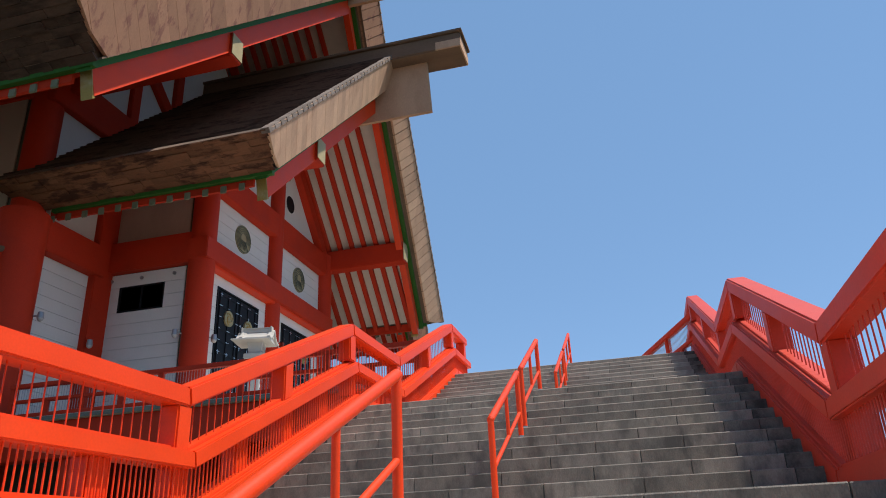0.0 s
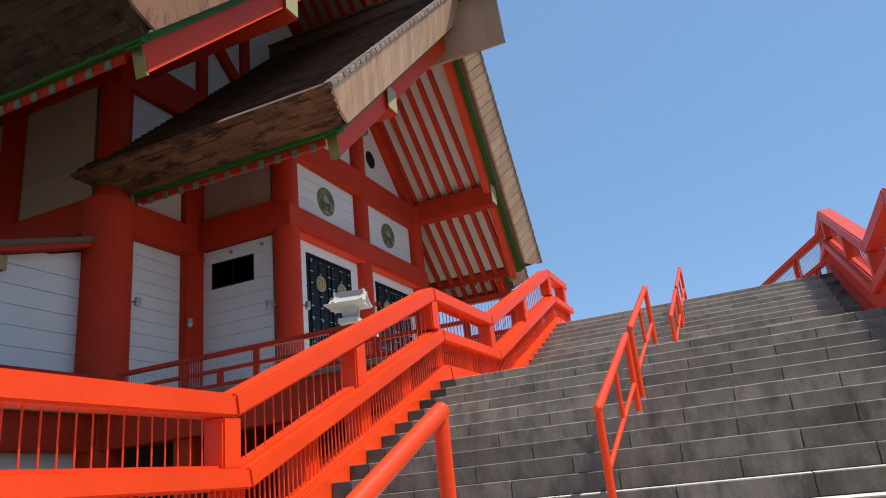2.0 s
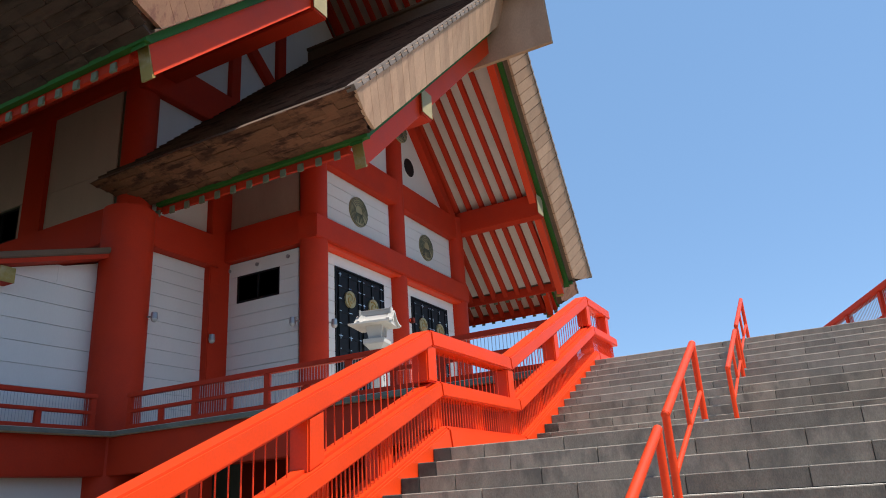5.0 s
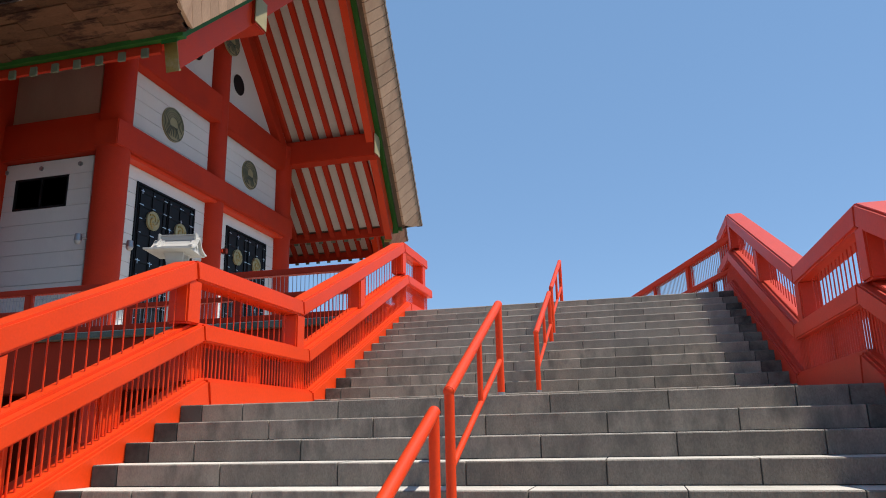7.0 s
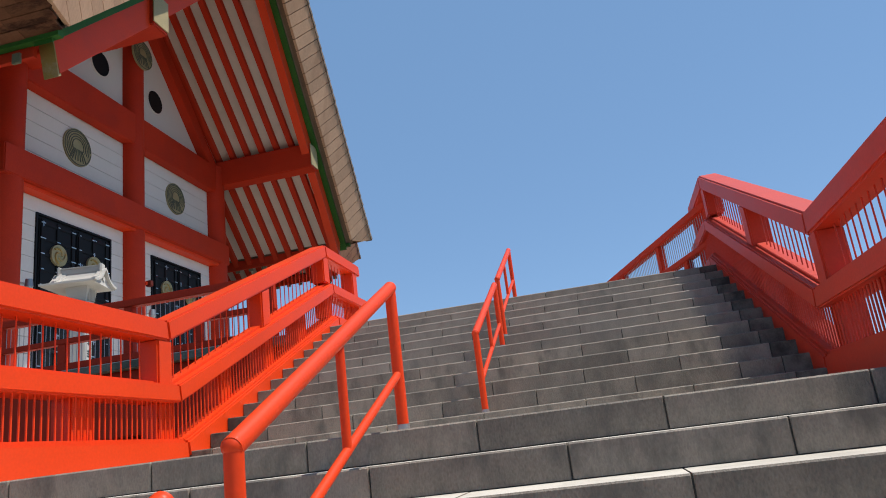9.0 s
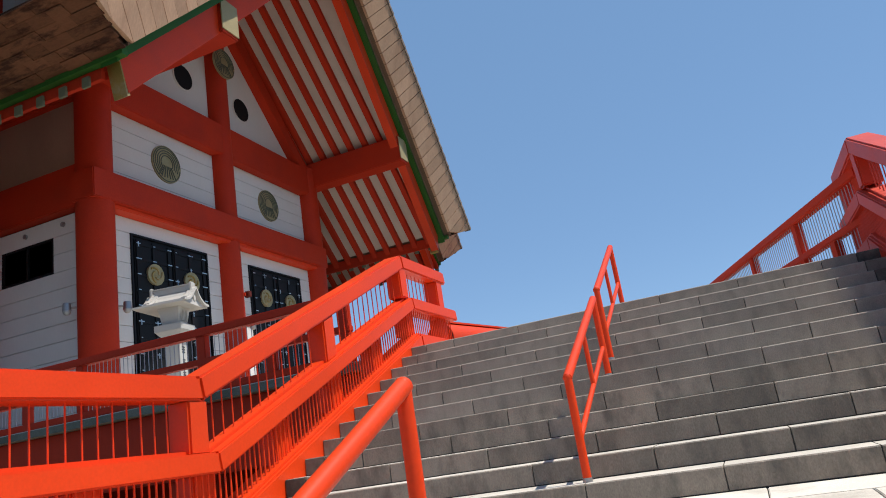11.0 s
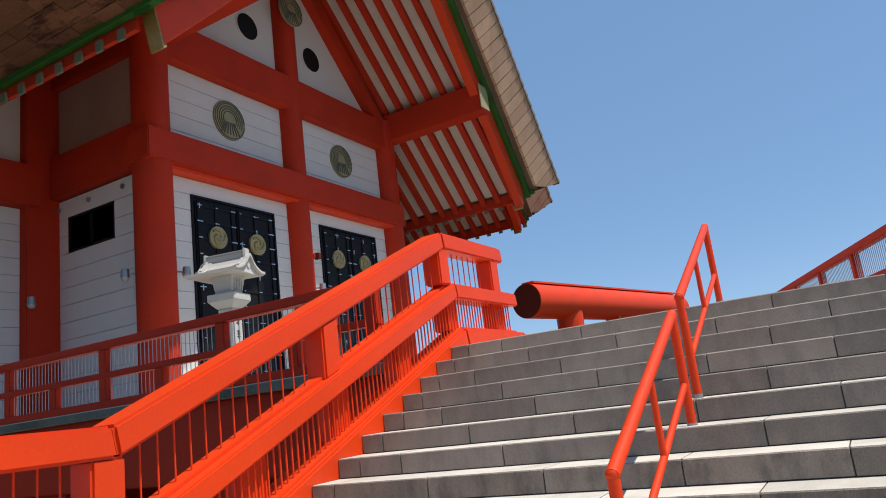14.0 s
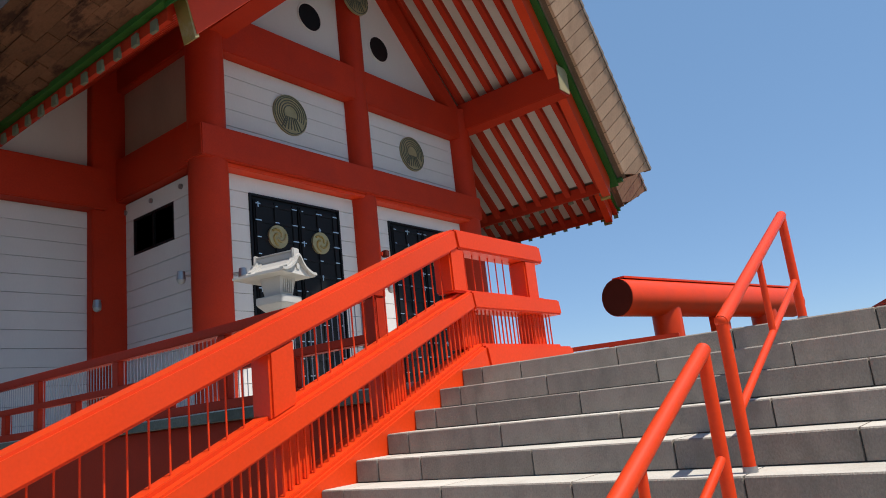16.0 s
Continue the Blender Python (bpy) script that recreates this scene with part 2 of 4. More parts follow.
# ---- staircase ----
stair = tagged(new("staircase"), "wide grey granite stairs in flights with landings, painted sides", "stairs", kind="structure")
prof = [(-19.0, ZG), (-19.0, ZL - 2 * H - 0.006)]
for j in (-2, -1, 0):
    for k in range(N):
        y, z = Y1 + j * P + k * T, ZL + j * H + k * R + lift(j, k)
        prof += [(y + 0.012, z - 0.012), (y + 0.012, z + R - 0.012)]
prof += [(5.2, ZT - 0.012), (5.2, ZG)]
part("stair_core", extrude_profile(prof, XL - 0.06, XR + 0.06), JOINT, stair, "dark mortar bed in the joints")


# ---- balustrades ----
TOPZ, TOPH, MIDZ, MIDH, PLZ = 1.412, 0.195, 0.80, 0.165, 0.275
rod_me = {}


def rod_mesh(tall, r, material):
    key = (round(tall, 3), r, material.name)
    if key not in rod_me:
        rod_me[key] = smooth_sides(mesh_of(rod((0, 0, 0), (0, 0, tall), r, 8), material))
    return rod_me[key]


SHIFT = 0.205                       # along-stair shift of a kink per metre below the top edge


def run_bar(x0, x1, y0, z0, y1, z1, top, low, bevel, e0=0.0, e1=0.0):
    """A bar of a run whose top edge stands top, and lower edge low, above the floor line; the kinks are mitred."""
    st, sb = SHIFT * (TOPZ - top), SHIFT * (TOPZ - low)
    sl = (z1 - z0) / (y1 - y0)
    bm = bmesh.new()
    ya, yb, yc, yd = y0 + sb + 0.002 + e0, y1 + sb - 0.002 + e1, y0 + st + 0.002 + e0, y1 + st - 0.002 + e1
    za, zb = z0 + sl * e0, z1 + sl * e1
    hexa(bm, [(x0, ya, za + low), (x1, ya, za + low), (x1, yb, zb + low), (x0, yb, zb + low), (x0, yc, za + top), (x1, yc, za + top), (x1, yd, zb + top), (x0, yd, zb + top)])
    if bevel:
        bmesh.ops.recalc_face_normals(bm, faces=bm.faces)
        bmesh.ops.bevel(bm, geom=bm.edges[:], offset=bevel, segments=2, affect="EDGES")
    return bm


def balustrade(side, y0, z0, y1, z1, ups, lows, ends, mat_=VERM, name="flight"):
    """A run of balustrade from (y0, z0) to (y1, z1) of the floor line. side -1: west. ups, lows: y of upper and lower posts."""
    inner = -3.0 if side < 0 else 2.765
    off = lambda a, b: (inner - b, inner - a) if side < 0 else (inner + a, inner + b)
    sl = (z1 - z0) / (y1 - y0)
    line = lambda y, h: z0 + h + sl * (y - y0 - SHIFT * (TOPZ - h))
    th = thing("balustrade", ((inner + (-0.13 if side < 0 else 0.13)), (y0 + y1) / 2, (z0 + z1) / 2),
               "vermilion painted balustrade with thin bars beside the %s" % name, "balustrade", "balustrades of the stairs")
    e0, e1 = ends
    part("top_rail", run_bar(*off(0, 0.26), y0, z0, y1, z1, TOPZ, TOPZ - TOPH, 0.02, e1=e0), mat_, th)
    part("mid_rail", run_bar(*off(-0.035, 0.27), y0, z0, y1, z1, MIDZ, MIDZ - MIDH, 0.015, e1=e1), mat_, th)
    part("upper_sill", run_bar(*off(0.06, 0.20), y0, z0, y1, z1, MIDZ + 0.03, MIDZ - 0.004, 0.005), mat_, th)
    part("plinth", run_bar(*off(-0.05, 0.30), y0, z0, y1, z1, PLZ, PLZ - 0.75, 0.02, e1=e1 * 1.2), mat_, th)
    part("lower_sill", run_bar(*off(-0.005, 0.11), y0, z0, y1, z1, PLZ + 0.025, PLZ - 0.004, 0.005), mat_, th)
    s_up, s_low = SHIFT * (TOPZ - MIDZ), SHIFT * (TOPZ - PLZ)

    def upright(nm, y, w, x, h0, h1, bev):
        a, b = y - w, y + w
        bm = bmesh.new()
        hexa(bm, [(x[0], a, line(a, h0)), (x[1], a, line(a, h0)), (x[1], b, line(b, h0)), (x[0], b, line(b, h0)), (x[0], a, line(a, h1)), (x[1], a, line(a, h1)), (x[1], b, line(b, h1)), (x[0], b, line(b, h1))])
        bmesh.ops.recalc_face_normals(bm, faces=bm.faces)
        bmesh.ops.bevel(bm, geom=bm.edges[:], offset=bev, segments=2, affect="EDGES")
        part(nm, bm, mat_, th)

    for y in ups:
        upright("post", y, 0.115, off(0.015, 0.235), MIDZ - 0.01, TOPZ - TOPH + 0.01, 0.018)
    for y in lows:
        upright("lower_post", y + s_low * 0.6, 0.135, off(0.085, 0.27), PLZ - 0.01, MIDZ - MIDH + 0.01, 0.012)
    z_a, z_b = MIDZ - 0.01, TOPZ - TOPH + 0.01
    yc = (y0 + y1) / 2
    me = rod_mesh(line(yc, z_b) - line(yc, z_a), 0.0068, mat_)
    xr = sum(off(0.13, 0.13)) / 2
    n = int((y1 - y0) / 0.132)
    for i in range(n):
        y = y0 + s_up * 0.6 + (i + 0.5) * (y1 - y0) / n
        if all(abs(y - u) > 0.13 for u in ups):
            place_part("baluster", me, th, Matrix.Translation((xr, y, line(y, z_a))))
    z_a, z_b = PLZ - 0.01, MIDZ - MIDH + 0.01
    me = rod_mesh(line(yc, z_b) - line(yc, z_a), 0.0085, mat_)
    xr = sum(off(0.05, 0.05)) / 2
    n = int((y1 - y0) / 0.068)
    for i in range(n):
        y = y0 + s_low * 0.8 + (i + 0.5) * (y1 - y0) / n
        place_part("lower_baluster", me, th, Matrix.Translation((xr, y, line(y, z_a))))
    return th


RUN = 4.34
# the right balustrade faces away from the sun: its shade is painted in
PAINT = {-1: VERM, 1: VERMSHADE}
for side in (-1, 1):
    for j in (-2, -1, 0):
        y0, z0 = j * P, ZL + j * H
        y1, z1 = y0 + RUN, z0 + H
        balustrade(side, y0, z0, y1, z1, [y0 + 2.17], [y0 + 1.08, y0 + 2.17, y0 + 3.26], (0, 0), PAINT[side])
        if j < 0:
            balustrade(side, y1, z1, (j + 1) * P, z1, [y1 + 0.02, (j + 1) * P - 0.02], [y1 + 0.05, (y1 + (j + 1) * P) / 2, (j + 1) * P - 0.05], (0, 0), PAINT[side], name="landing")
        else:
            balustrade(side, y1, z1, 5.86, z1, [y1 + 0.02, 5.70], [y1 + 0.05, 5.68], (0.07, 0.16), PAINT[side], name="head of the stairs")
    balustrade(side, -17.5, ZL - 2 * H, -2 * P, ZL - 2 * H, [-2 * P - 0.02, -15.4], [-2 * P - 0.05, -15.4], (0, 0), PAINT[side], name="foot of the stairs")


# ---- pipe handrails up the middle ----
def handrail(x, y0, z0, drop=0.0):
    """Three posts on steps, a top rail and a lower rail, both along the slope."""
    n = 5
    y1, z1 = y0 + n * T, z0 + n * R
    ym, zm = (y0 + y1) / 2, (z0 + z1) / 2
    th = thing("handrail", (x, ym, zm), "vermilion painted steel pipe handrail standing on the stone steps", "handrail", "pipe handrails of the stairs")
    top, low = 0.765 - drop, 0.30 - drop
    part("top_rail", rod((x, y0 - 0.012, z0 + top - 0.03), (x, y1 + 0.012, z1 + top + 0.005), 0.034, 14), VERM, th, smooth=True)
    part("lower_rail", rod((x, y0, z0 + low), (x, y1, z1 + low), 0.021, 12), VERM, th, smooth=True)
    for y, z, r in ((y0, z0, 0.03), (y1, z1, 0.03)):
        tp = top - (0.025 if y == y0 else 0)
        bm = rod((x, y, z), (x, y, z + tp), r, 14)
        bmesh.ops.create_uvsphere(bm, u_segments=14, v_segments=8, radius=0.0345, matrix=Matrix.Translation((x, y, z + tp)))
        post = part("post", bm, VERM, th, smooth=True)
        part("base_collar", rod((x, y, z), (x, y, z + 0.03), r + 0.004, 14), LAMPM, post, "bare grey metal foot", smooth=True)
    k = 0.52
    y, z = y0 + k * (y1 - y0), z0 + k * (z1 - z0)
    part("mid_post", rod((x, y, z + low), (x, y, z + top), 0.020, 12), VERM, th, smooth=True)


for j in (-2, -1, 0):
    for s in (0, 6):
        handrail((-0.1, -0.055, -0.02)[-j], Y1 + j * P + s * T + 0.125, ZL + j * H + (s + 1) * R + lift(j, s + 1), (0.02, 0.01, 0.05)[-j])

# ---- terrace at the head of the stairs ----
def slab(name, outline, z0, z1, material, label):
    bm = bmesh.new()
    a = [bm.verts.new((x, y, z0)) for x, y in outline]
    b = [bm.verts.new((x, y, z1)) for x, y in outline]
    n = len(outline)
    for i in range(n):
        bm.faces.new((a[i], a[(i + 1) % n], b[(i + 1) % n], b[i]))
    bm.faces.new(a[::-1]), bm.faces.new(b)
    return tagged(part(name, bm, material, None), label, "floor", kind="structure")


slab("terrace_floor", [(-17.0, 3.95), (-3.4, 3.95), (-3.4, 5.2), (2.9, 5.2), (2.72, 5.3), (-0.9, 17.9), (-9.4, 16.9), (-9.4, 25), (-17.0, 25)], ZT - 0.13, ZT, TERR, "pale concrete terrace round the shrine hall at the stair head")
slab("veranda_floor", [(-26.0, -0.1), (-16.75, -0.1), (-16.75, 3.95), (-26.0, 3.95)], ZT - 0.13, ZT, TERR, "pale concrete veranda along the side of the hall")
# dark fascia strips over the edges of the terrace and veranda
for nm, b in (("terrace_fascia", box(-16.73, -3.45, 3.93, 3.947, ZT - 0.125, ZT - 0.015)), ("veranda_fascia", box(-26.0, -16.77, -0.12, -0.103, ZT - 0.125, ZT - 0.015)), ("veranda_end_fascia", box(-16.747, -16.73, -0.1, 3.925, ZT - 0.125, ZT - 0.015))):
    tagged(part(nm, b, EDGE, None), "dark greenish concrete fascia under the terrace railing", "trim", kind="structure")


def edge_rail(a, b, n, label, z=ZT, lift=0.0, over=(0.0, 0.0)):
    """Terrace railing from a to b: three rails, posts, and rows of fine pale bars."""
    a, b = Vector((*a, z)), Vector((*b, z))
    d = (b - a)
    ln = d.length
    th = thing("railing", (a + b) / 2, label, "railing", "railings of the terrace")
    turn = math.atan2(d.y, d.x)
    th.rotation_euler = (0, 0, turn)

    def local(name, bm, material):
        me = mesh_of(bm, material)
        ob = new(name, me)
        ob.parent = th
        return ob

    h = ln / 2
    for name, z0, z1, w in (("top_rail", 0.86 + lift, 0.98 + lift, 0.09), ("mid_rail", 0.43 + lift / 2, 0.52 + lift / 2, 0.07), ("bottom_rail", 0.0, 0.11, 0.08)):
        rail = local(name, box(-h - over[0], h + over[1], -w, w, z0, z1, 0.012), VERM2)
        for e, xx in ((over[0], -h - over[0]), (over[1], h + over[1])):
            if e:
                cap = new("end_cap", mesh_of(box(xx - 0.02, xx + 0.14, -w - 0.012, w + 0.012, z0 - 0.012, z1 + 0.012, 0.01) if xx < 0 else box(xx - 0.14, xx + 0.02, -w - 0.012, w + 0.012, z0 - 0.012, z1 + 0.012, 0.01), BRASS))
                cap.parent = rail
                cap["label"] = "yellow ochre end cap"
    for i in range(n + 1):
        x = -h + 0.09 + i * (ln - 0.18) / n
        local("post", box(x - 0.08, x + 0.08, -0.06, 0.06, 0.11, 0.86 + lift, 0.01), VERM2)
        if i < n:
            x += (ln - 0.18) / n / 2
            local("short_post", box(x - 0.08, x + 0.08, -0.055, 0.055, 0.11, 0.43 + lift / 2, 0.01), VERM2)
    m = int(ln / 0.085)
    bm = bmesh.new()
    for i in range(m):
        x = -h + (i + 0.5) * ln / m
        rod((x, 0.02, 0.1), (x, 0.02, 0.87 + lift), 0.006, 5, bm)
    ob = local("bar_infill", bm, WROD)
    ob["kind"] = "stuff"
    return th


edge_rail((-16.2, 4.02), (-3.75, 4.02), 5, "dark red painted terrace railing with fine pale bars")
edge_rail((-16.9, 0.2), (-16.9, 3.5), 1, "dark red veranda railing with fine pale bars and ochre caps", over=(0.5, 0.0))
edge_rail((-26, 0.2), (-16.9, 0.2), 4, "dark red veranda railing with fine pale bars and ochre caps", z=ZT + 0.1, over=(0.0, 0.5))
edge_rail((2.95, 5.0), (-3.15, 25.77), 10, "dark red painted terrace railing with fine pale bars running askew", lift=0.25)
edge_rail((-9.6, 17.2), (-5.98, 17.92), 2, "dark red painted terrace railing at the far terrace edge", lift=0.12)


# ---- the shrine hall ----
hall = thing("shrine_hall", (-17, CY, ZT), "vermilion and white timbered shrine hall with two stepped gabled shingle roofs", "shrine")
hall_lower = thing("hall_basement", (-17.6, 5, ZG), "lower storey under the terrace with red beams and white panels", "building")


def column(x, y, z0, z1, r, parent, name="column"):
    return part(name, rod((x, y, z0), (x, y, z1), r, 40), VERM2, parent, smooth=True)


def beam(x0, x1, y0, y1, z0, z1, parent=None, name="beam", material=None):
    return part(name, box(x0, x1, y0, y1, z0, z1, 0.03), material or VERM2, parent or hall)




def boards_x(x, y0, y1, z0, z1, parent, step=0.46, holes=()):
    """Horizontal boards on a wall that faces +x; holes: (y0, y1, z0, z1) left open."""
    n = max(1, round((z1 - z0) / step))
    st = (z1 - z0) / n
    for i in range(n):
        a, b = z0 + i * st, z0 + (i + 1) * st - 0.011
        spans = [(y0, y1)]
        for h0, h1, g0, g1 in holes:
            if a < g1 - 0.05 and b > g0 + 0.05:
                spans = [s for p, q in spans for s in ((p, min(q, h0)), (max(p, h1), q)) if s[1] - s[0] > 0.03]
        for p, q in spans:
            part("board", box(x - 0.05, x, p, q, a, b, 0.006), WHITE, parent)


def boards_y(y, x0, x1, z0, z1, parent, step=0.46, holes=(), mt=None):
    """Horizontal boards on a wall that faces -y."""
    n = max(1, round((z1 - z0) / step))
    st = (z1 - z0) / n
    for i in range(n):
        a, b = z0 + i * st, z0 + (i + 1) * st - 0.011
        spans = [(x0, x1)]
        for h0, h1, g0, g1 in holes:
            if a < g1 - 0.05 and b > g0 + 0.05:
                spans = [s for p, q in spans for s in ((p, min(q, h0)), (max(p, h1), q)) if s[1] - s[0] > 0.03]
        for p, q in spans:
            part("board", box(p, q, y, y + 0.05, a, b, 0.006), mt or WHITE, parent)


XF, YS = -13.55, 8.78        # front wall and side wall of the front block
XM, YM = -17.6, 4.6          # front wall and side wall of the main block
# carcass behind the boards
carc = bmesh.new()
box(XM - 1, XF - 0.07, YS + 0.06, 2 * CF - YS - 0.06, ZT, 12.2, bm=carc)
part("front_wall_core", carc, DGREY, hall, "grey wall behind the board joints")
carc = box(-40, XM - 0.07, YM + 0.06, 2 * CY - YM - 0.06, ZG, 14.0)
part("main_wall_core", carc, DGREY, hall, "grey wall behind the board joints")
gab = extrude_profile([(CY - 5.4, 12.0), (CY + 5.4, 12.0), (CY, 17.4)], XF - 0.5, XF - 0.02)
part("gable_panel", gab, WHITE, hall, "white plastered gable")
gab = extrude_profile([(CY - 9.3, 13.9), (CY + 9.3, 13.9), (CY, 22.8)], XM - 0.5, XM - 0.02)
part("gable_panel", gab, WHITE, hall, "white plastered upper gable")

# front columns and beams
YC0, YC1 = 8.86, 2 * CF - 8.86
for y in (YC0, YC1):
    column(XF, y, ZT, 7.9, 0.48, hall, "corner_column")
    column(XF, y, 8.3, 11.9, 0.47, hall, "upper_column")
column(XF, CF, ZT, 16.6, 0.43, hall)
beam(XF - 0.3, XF + 0.5, 8.36, 2 * CF - 8.56, 7.69, 8.52, name="lower_tie_beam")
part("tie_beam_ledge", box(XF - 0.3, XF + 0.36, 8.7, 2 * CF - 8.7, 7.58, 7.689, 0.02), VERM, hall)
beam(XF - 0.3, XF + 0.36, 8.9, 2 * CF - 8.9, 10.73, 11.86, name="upper_tie_beam")
for s in (-1, 1):
    # wall rafters framing the gable
    bm = shear(XF - 0.25, XF + 0.34, CF + s * 5.35, 11.02, CF + s * 0.2, 16.45, 0.75, 0.02)
    part("gable_rafter", bm, VERM2, hall)
# front panels
for y0, y1, d0, d1 in ((9.2, CF - 0.35, 10.08, 13.1), (CF + 0.35, 2 * CF - 9.2, 15.32, 18.33)):
    boards_x(XF, y0, y1, ZT, 7.58, hall, 0.44, holes=[(d0 - 0.06, d1 + 0.06, 0, 7.14)])
    boards_x(XF, y0, y1, 8.4, 10.73, hall, 0.46)


def crest_disc(name, x, y, z, r, parent, rings=True):
    """A round gilt crest on a wall that faces +x, with raised rings and ribs."""
    bm = rod((x - 0.02, y, z), (x + 0.05, y, z), r, 40)
    ob = part(name, bm, GOLD, parent, "dull gold round crest", smooth=True)
    bm = bmesh.new()
    if rings:
        for k in range(5):
            rr = r * (0.93 - 0.13 * k)
            arc = range(-3, 28) if k else range(0, 40)
            pts = [(y + rr * math.cos(a * math.tau / 40), z + r * (0.05 if k else 0) + rr * math.sin(a * math.tau / 40)) for a in arc]
            pts = [p for p in pts if (p[0] - y) ** 2 + (p[1] - z) ** 2 < (0.97 * r) ** 2]
            for (ya, za), (yb, zb) in zip(pts, pts[1:]):
                if math.hypot(ya - yb, za - zb) < 0.3 * r:
                    rod((x + 0.055, ya, za), (x + 0.055, yb, zb), 0.016, 5, bm)
        for k in range(-3, 4):
            rod((x + 0.055, y + k * 0.09 * r, z - 0.12 * r), (x + 0.055, y + k * 0.2 * r, z - r * 0.74), 0.018, 5, bm)
    else:
        for k in range(3):
            c = k * math.tau / 3
            pts = [(y + r * (0.25 + 0.11 * i) * math.cos(c + 0.5 * i), z + r * (0.25 + 0.11 * i) * math.sin(c + 0.5 * i)) for i in range(6)]
            for (ya, za), (yb, zb) in zip(pts, pts[1:]):
                rod((x + 0.055, ya, za), (x + 0.055, yb, zb), 0.03, 6, bm)
    part("relief", bm, DGREY if rings else BRASS, ob, "dark worn relief lines")
    return ob


for y in (11.57, 16.79):
    crest_disc("wall_crest", XF, y, 9.69, 0.60, hall)
crest_disc("gable_crest", XF + 0.45, CF, 14.25, 0.55, hall)
for y in (12.6, 15.63):
    ring = part("gable_vent", rod((XF - 0.06, y, 13.17), (XF + 0.012, y, 13.17), 0.43, 36), BLACK, hall, "black round vent opening", smooth=True)
    bm = bmesh.new()
    for k in range(36):
        a, b = k * math.tau / 36, (k + 1) * math.tau / 36
        rod((XF, y + 0.45 * math.cos(a), 13.17 + 0.45 * math.sin(a)), (XF, y + 0.45 * math.cos(b), 13.17 + 0.45 * math.sin(b)), 0.025, 6, bm)
    part("rim", bm, WHITE, ring)


def temple_door(y0, y1, z0, z1):
    x = XF - 0.02
    d = part("door", box(x - 0.1, x, y0, y1, z0, z1, 0.01), BLACK, hall, "black lacquered double door with bright fittings and gold crests")
    ym = (y0 + y1) / 2
    rng = random.Random(int(y0 * 10))
    for a, b in ((y0 + 0.05, ym - 0.02), (ym + 0.02, y1 - 0.05)):
        leaf = part("door_leaf", box(x, x + 0.05, a, b, z0 + 0.05, z1 - 0.08, 0.01), BLACK, d)
        for yy in (a + 0.12, (a + b) / 2, b - 0.12):
            part("stile", box(x + 0.05, x + 0.085, yy - 0.07, yy + 0.07, z0 + 0.06, z1 - 0.09, 0.008), BLACK, leaf)
        bmf = bmesh.new()
        for k in range(12):
            zz = z0 + 0.3 + k * (z1 - z0 - 0.5) / 11
            part("cross_bar", box(x + 0.05, x + 0.075, a + 0.02, b - 0.02, zz - 0.05, zz + 0.05, 0.008), BLACK, leaf)
            for yy in (a + 0.12, b - 0.12, (a + b) / 2):
                w = 0.02 + 0.09 * rng.random()
                box(x + 0.086, x + 0.10, yy - w, yy + w, zz - 0.012, zz + 0.012, bm=bmf)
                if rng.random() < 0.25:
                    box(x + 0.086, x + 0.10, yy - 0.012, yy + 0.012, zz - 0.10, zz + 0.05, bm=bmf)
        fit_ = part("metal_fitting", bmf, STEEL, leaf, "bright metal straps")
        fit_["kind"] = "stuff"
        crest_disc("door_crest", x + 0.07, (a + b) / 2, 6.05, 0.31, d, rings=False)
    for a, b, c, e in ((y0 - 0.06, y0, z0, z1 + 0.06), (y1, y1 + 0.06, z0, z1 + 0.06), (y0, y1, z1, z1 + 0.06)):
        part("door_frame", box(x - 0.08, x + 0.06, a, b, c, e), BLACK, d)


temple_door(10.08, 13.1, ZT + 0.25, 7.08)
temple_door(15.32, 18.33, ZT + 0.25, 7.08)

# side wall of the front block
boards_y(YS, XM + 0.15, XF - 0.6, ZT, 6.1, hall, 0.45)
boards_y(YS, XM + 0.15, XF - 0.6, 6.1, 7.1, hall, 0.5, holes=[(-16.93, -14.98, 6.1, 7.1)])
boards_y(YS, XM + 0.15, XF - 0.6, 7.1, 7.62, hall, 0.52)
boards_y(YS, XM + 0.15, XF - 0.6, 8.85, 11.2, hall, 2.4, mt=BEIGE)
beam(XM, XF - 0.2, YS - 0.28, YS + 0.3, 7.65, 8.85, name="side_tie_beam")
beam(XM, XF - 0.2, YS - 0.22, YS + 0.3, 10.9, 11.9, name="side_wall_plate")


def side_window(x0, x1, z0, z1, y, parent):
    w = part("window", box(x0, x1, y + 0.06, y + 0.1, z0, z1), GLASS, parent, "dark glazed window")
    for a, b, c, e in ((x0, x0 + 0.06, z0, z1), (x1 - 0.06, x1, z0, z1), (x0, x1, z0, z0 + 0.06), (x0, x1, z1 - 0.06, z1), ((x0 + x1) / 2 - 0.03, (x0 + x1) / 2 + 0.03, z0, z1)):
        part("window_frame", box(a, b, y + 0.0, y + 0.07, c, e), BLACK, w)


side_window(-16.93, -14.98, 6.1, 7.1, YS, hall)
for i, x in enumerate((-17.3, -16.0, -14.6)):
    part("bolt_cap", rod((x, YS - 0.05, 7.38), (x, YS + 0.01, 7.38), 0.07, 12), LAMPM, hall, smooth=True)
beam(XM - 0.2, XM + 0.28, 7.85, YS + 0.1, ZT, 12.0, name="inner_column")

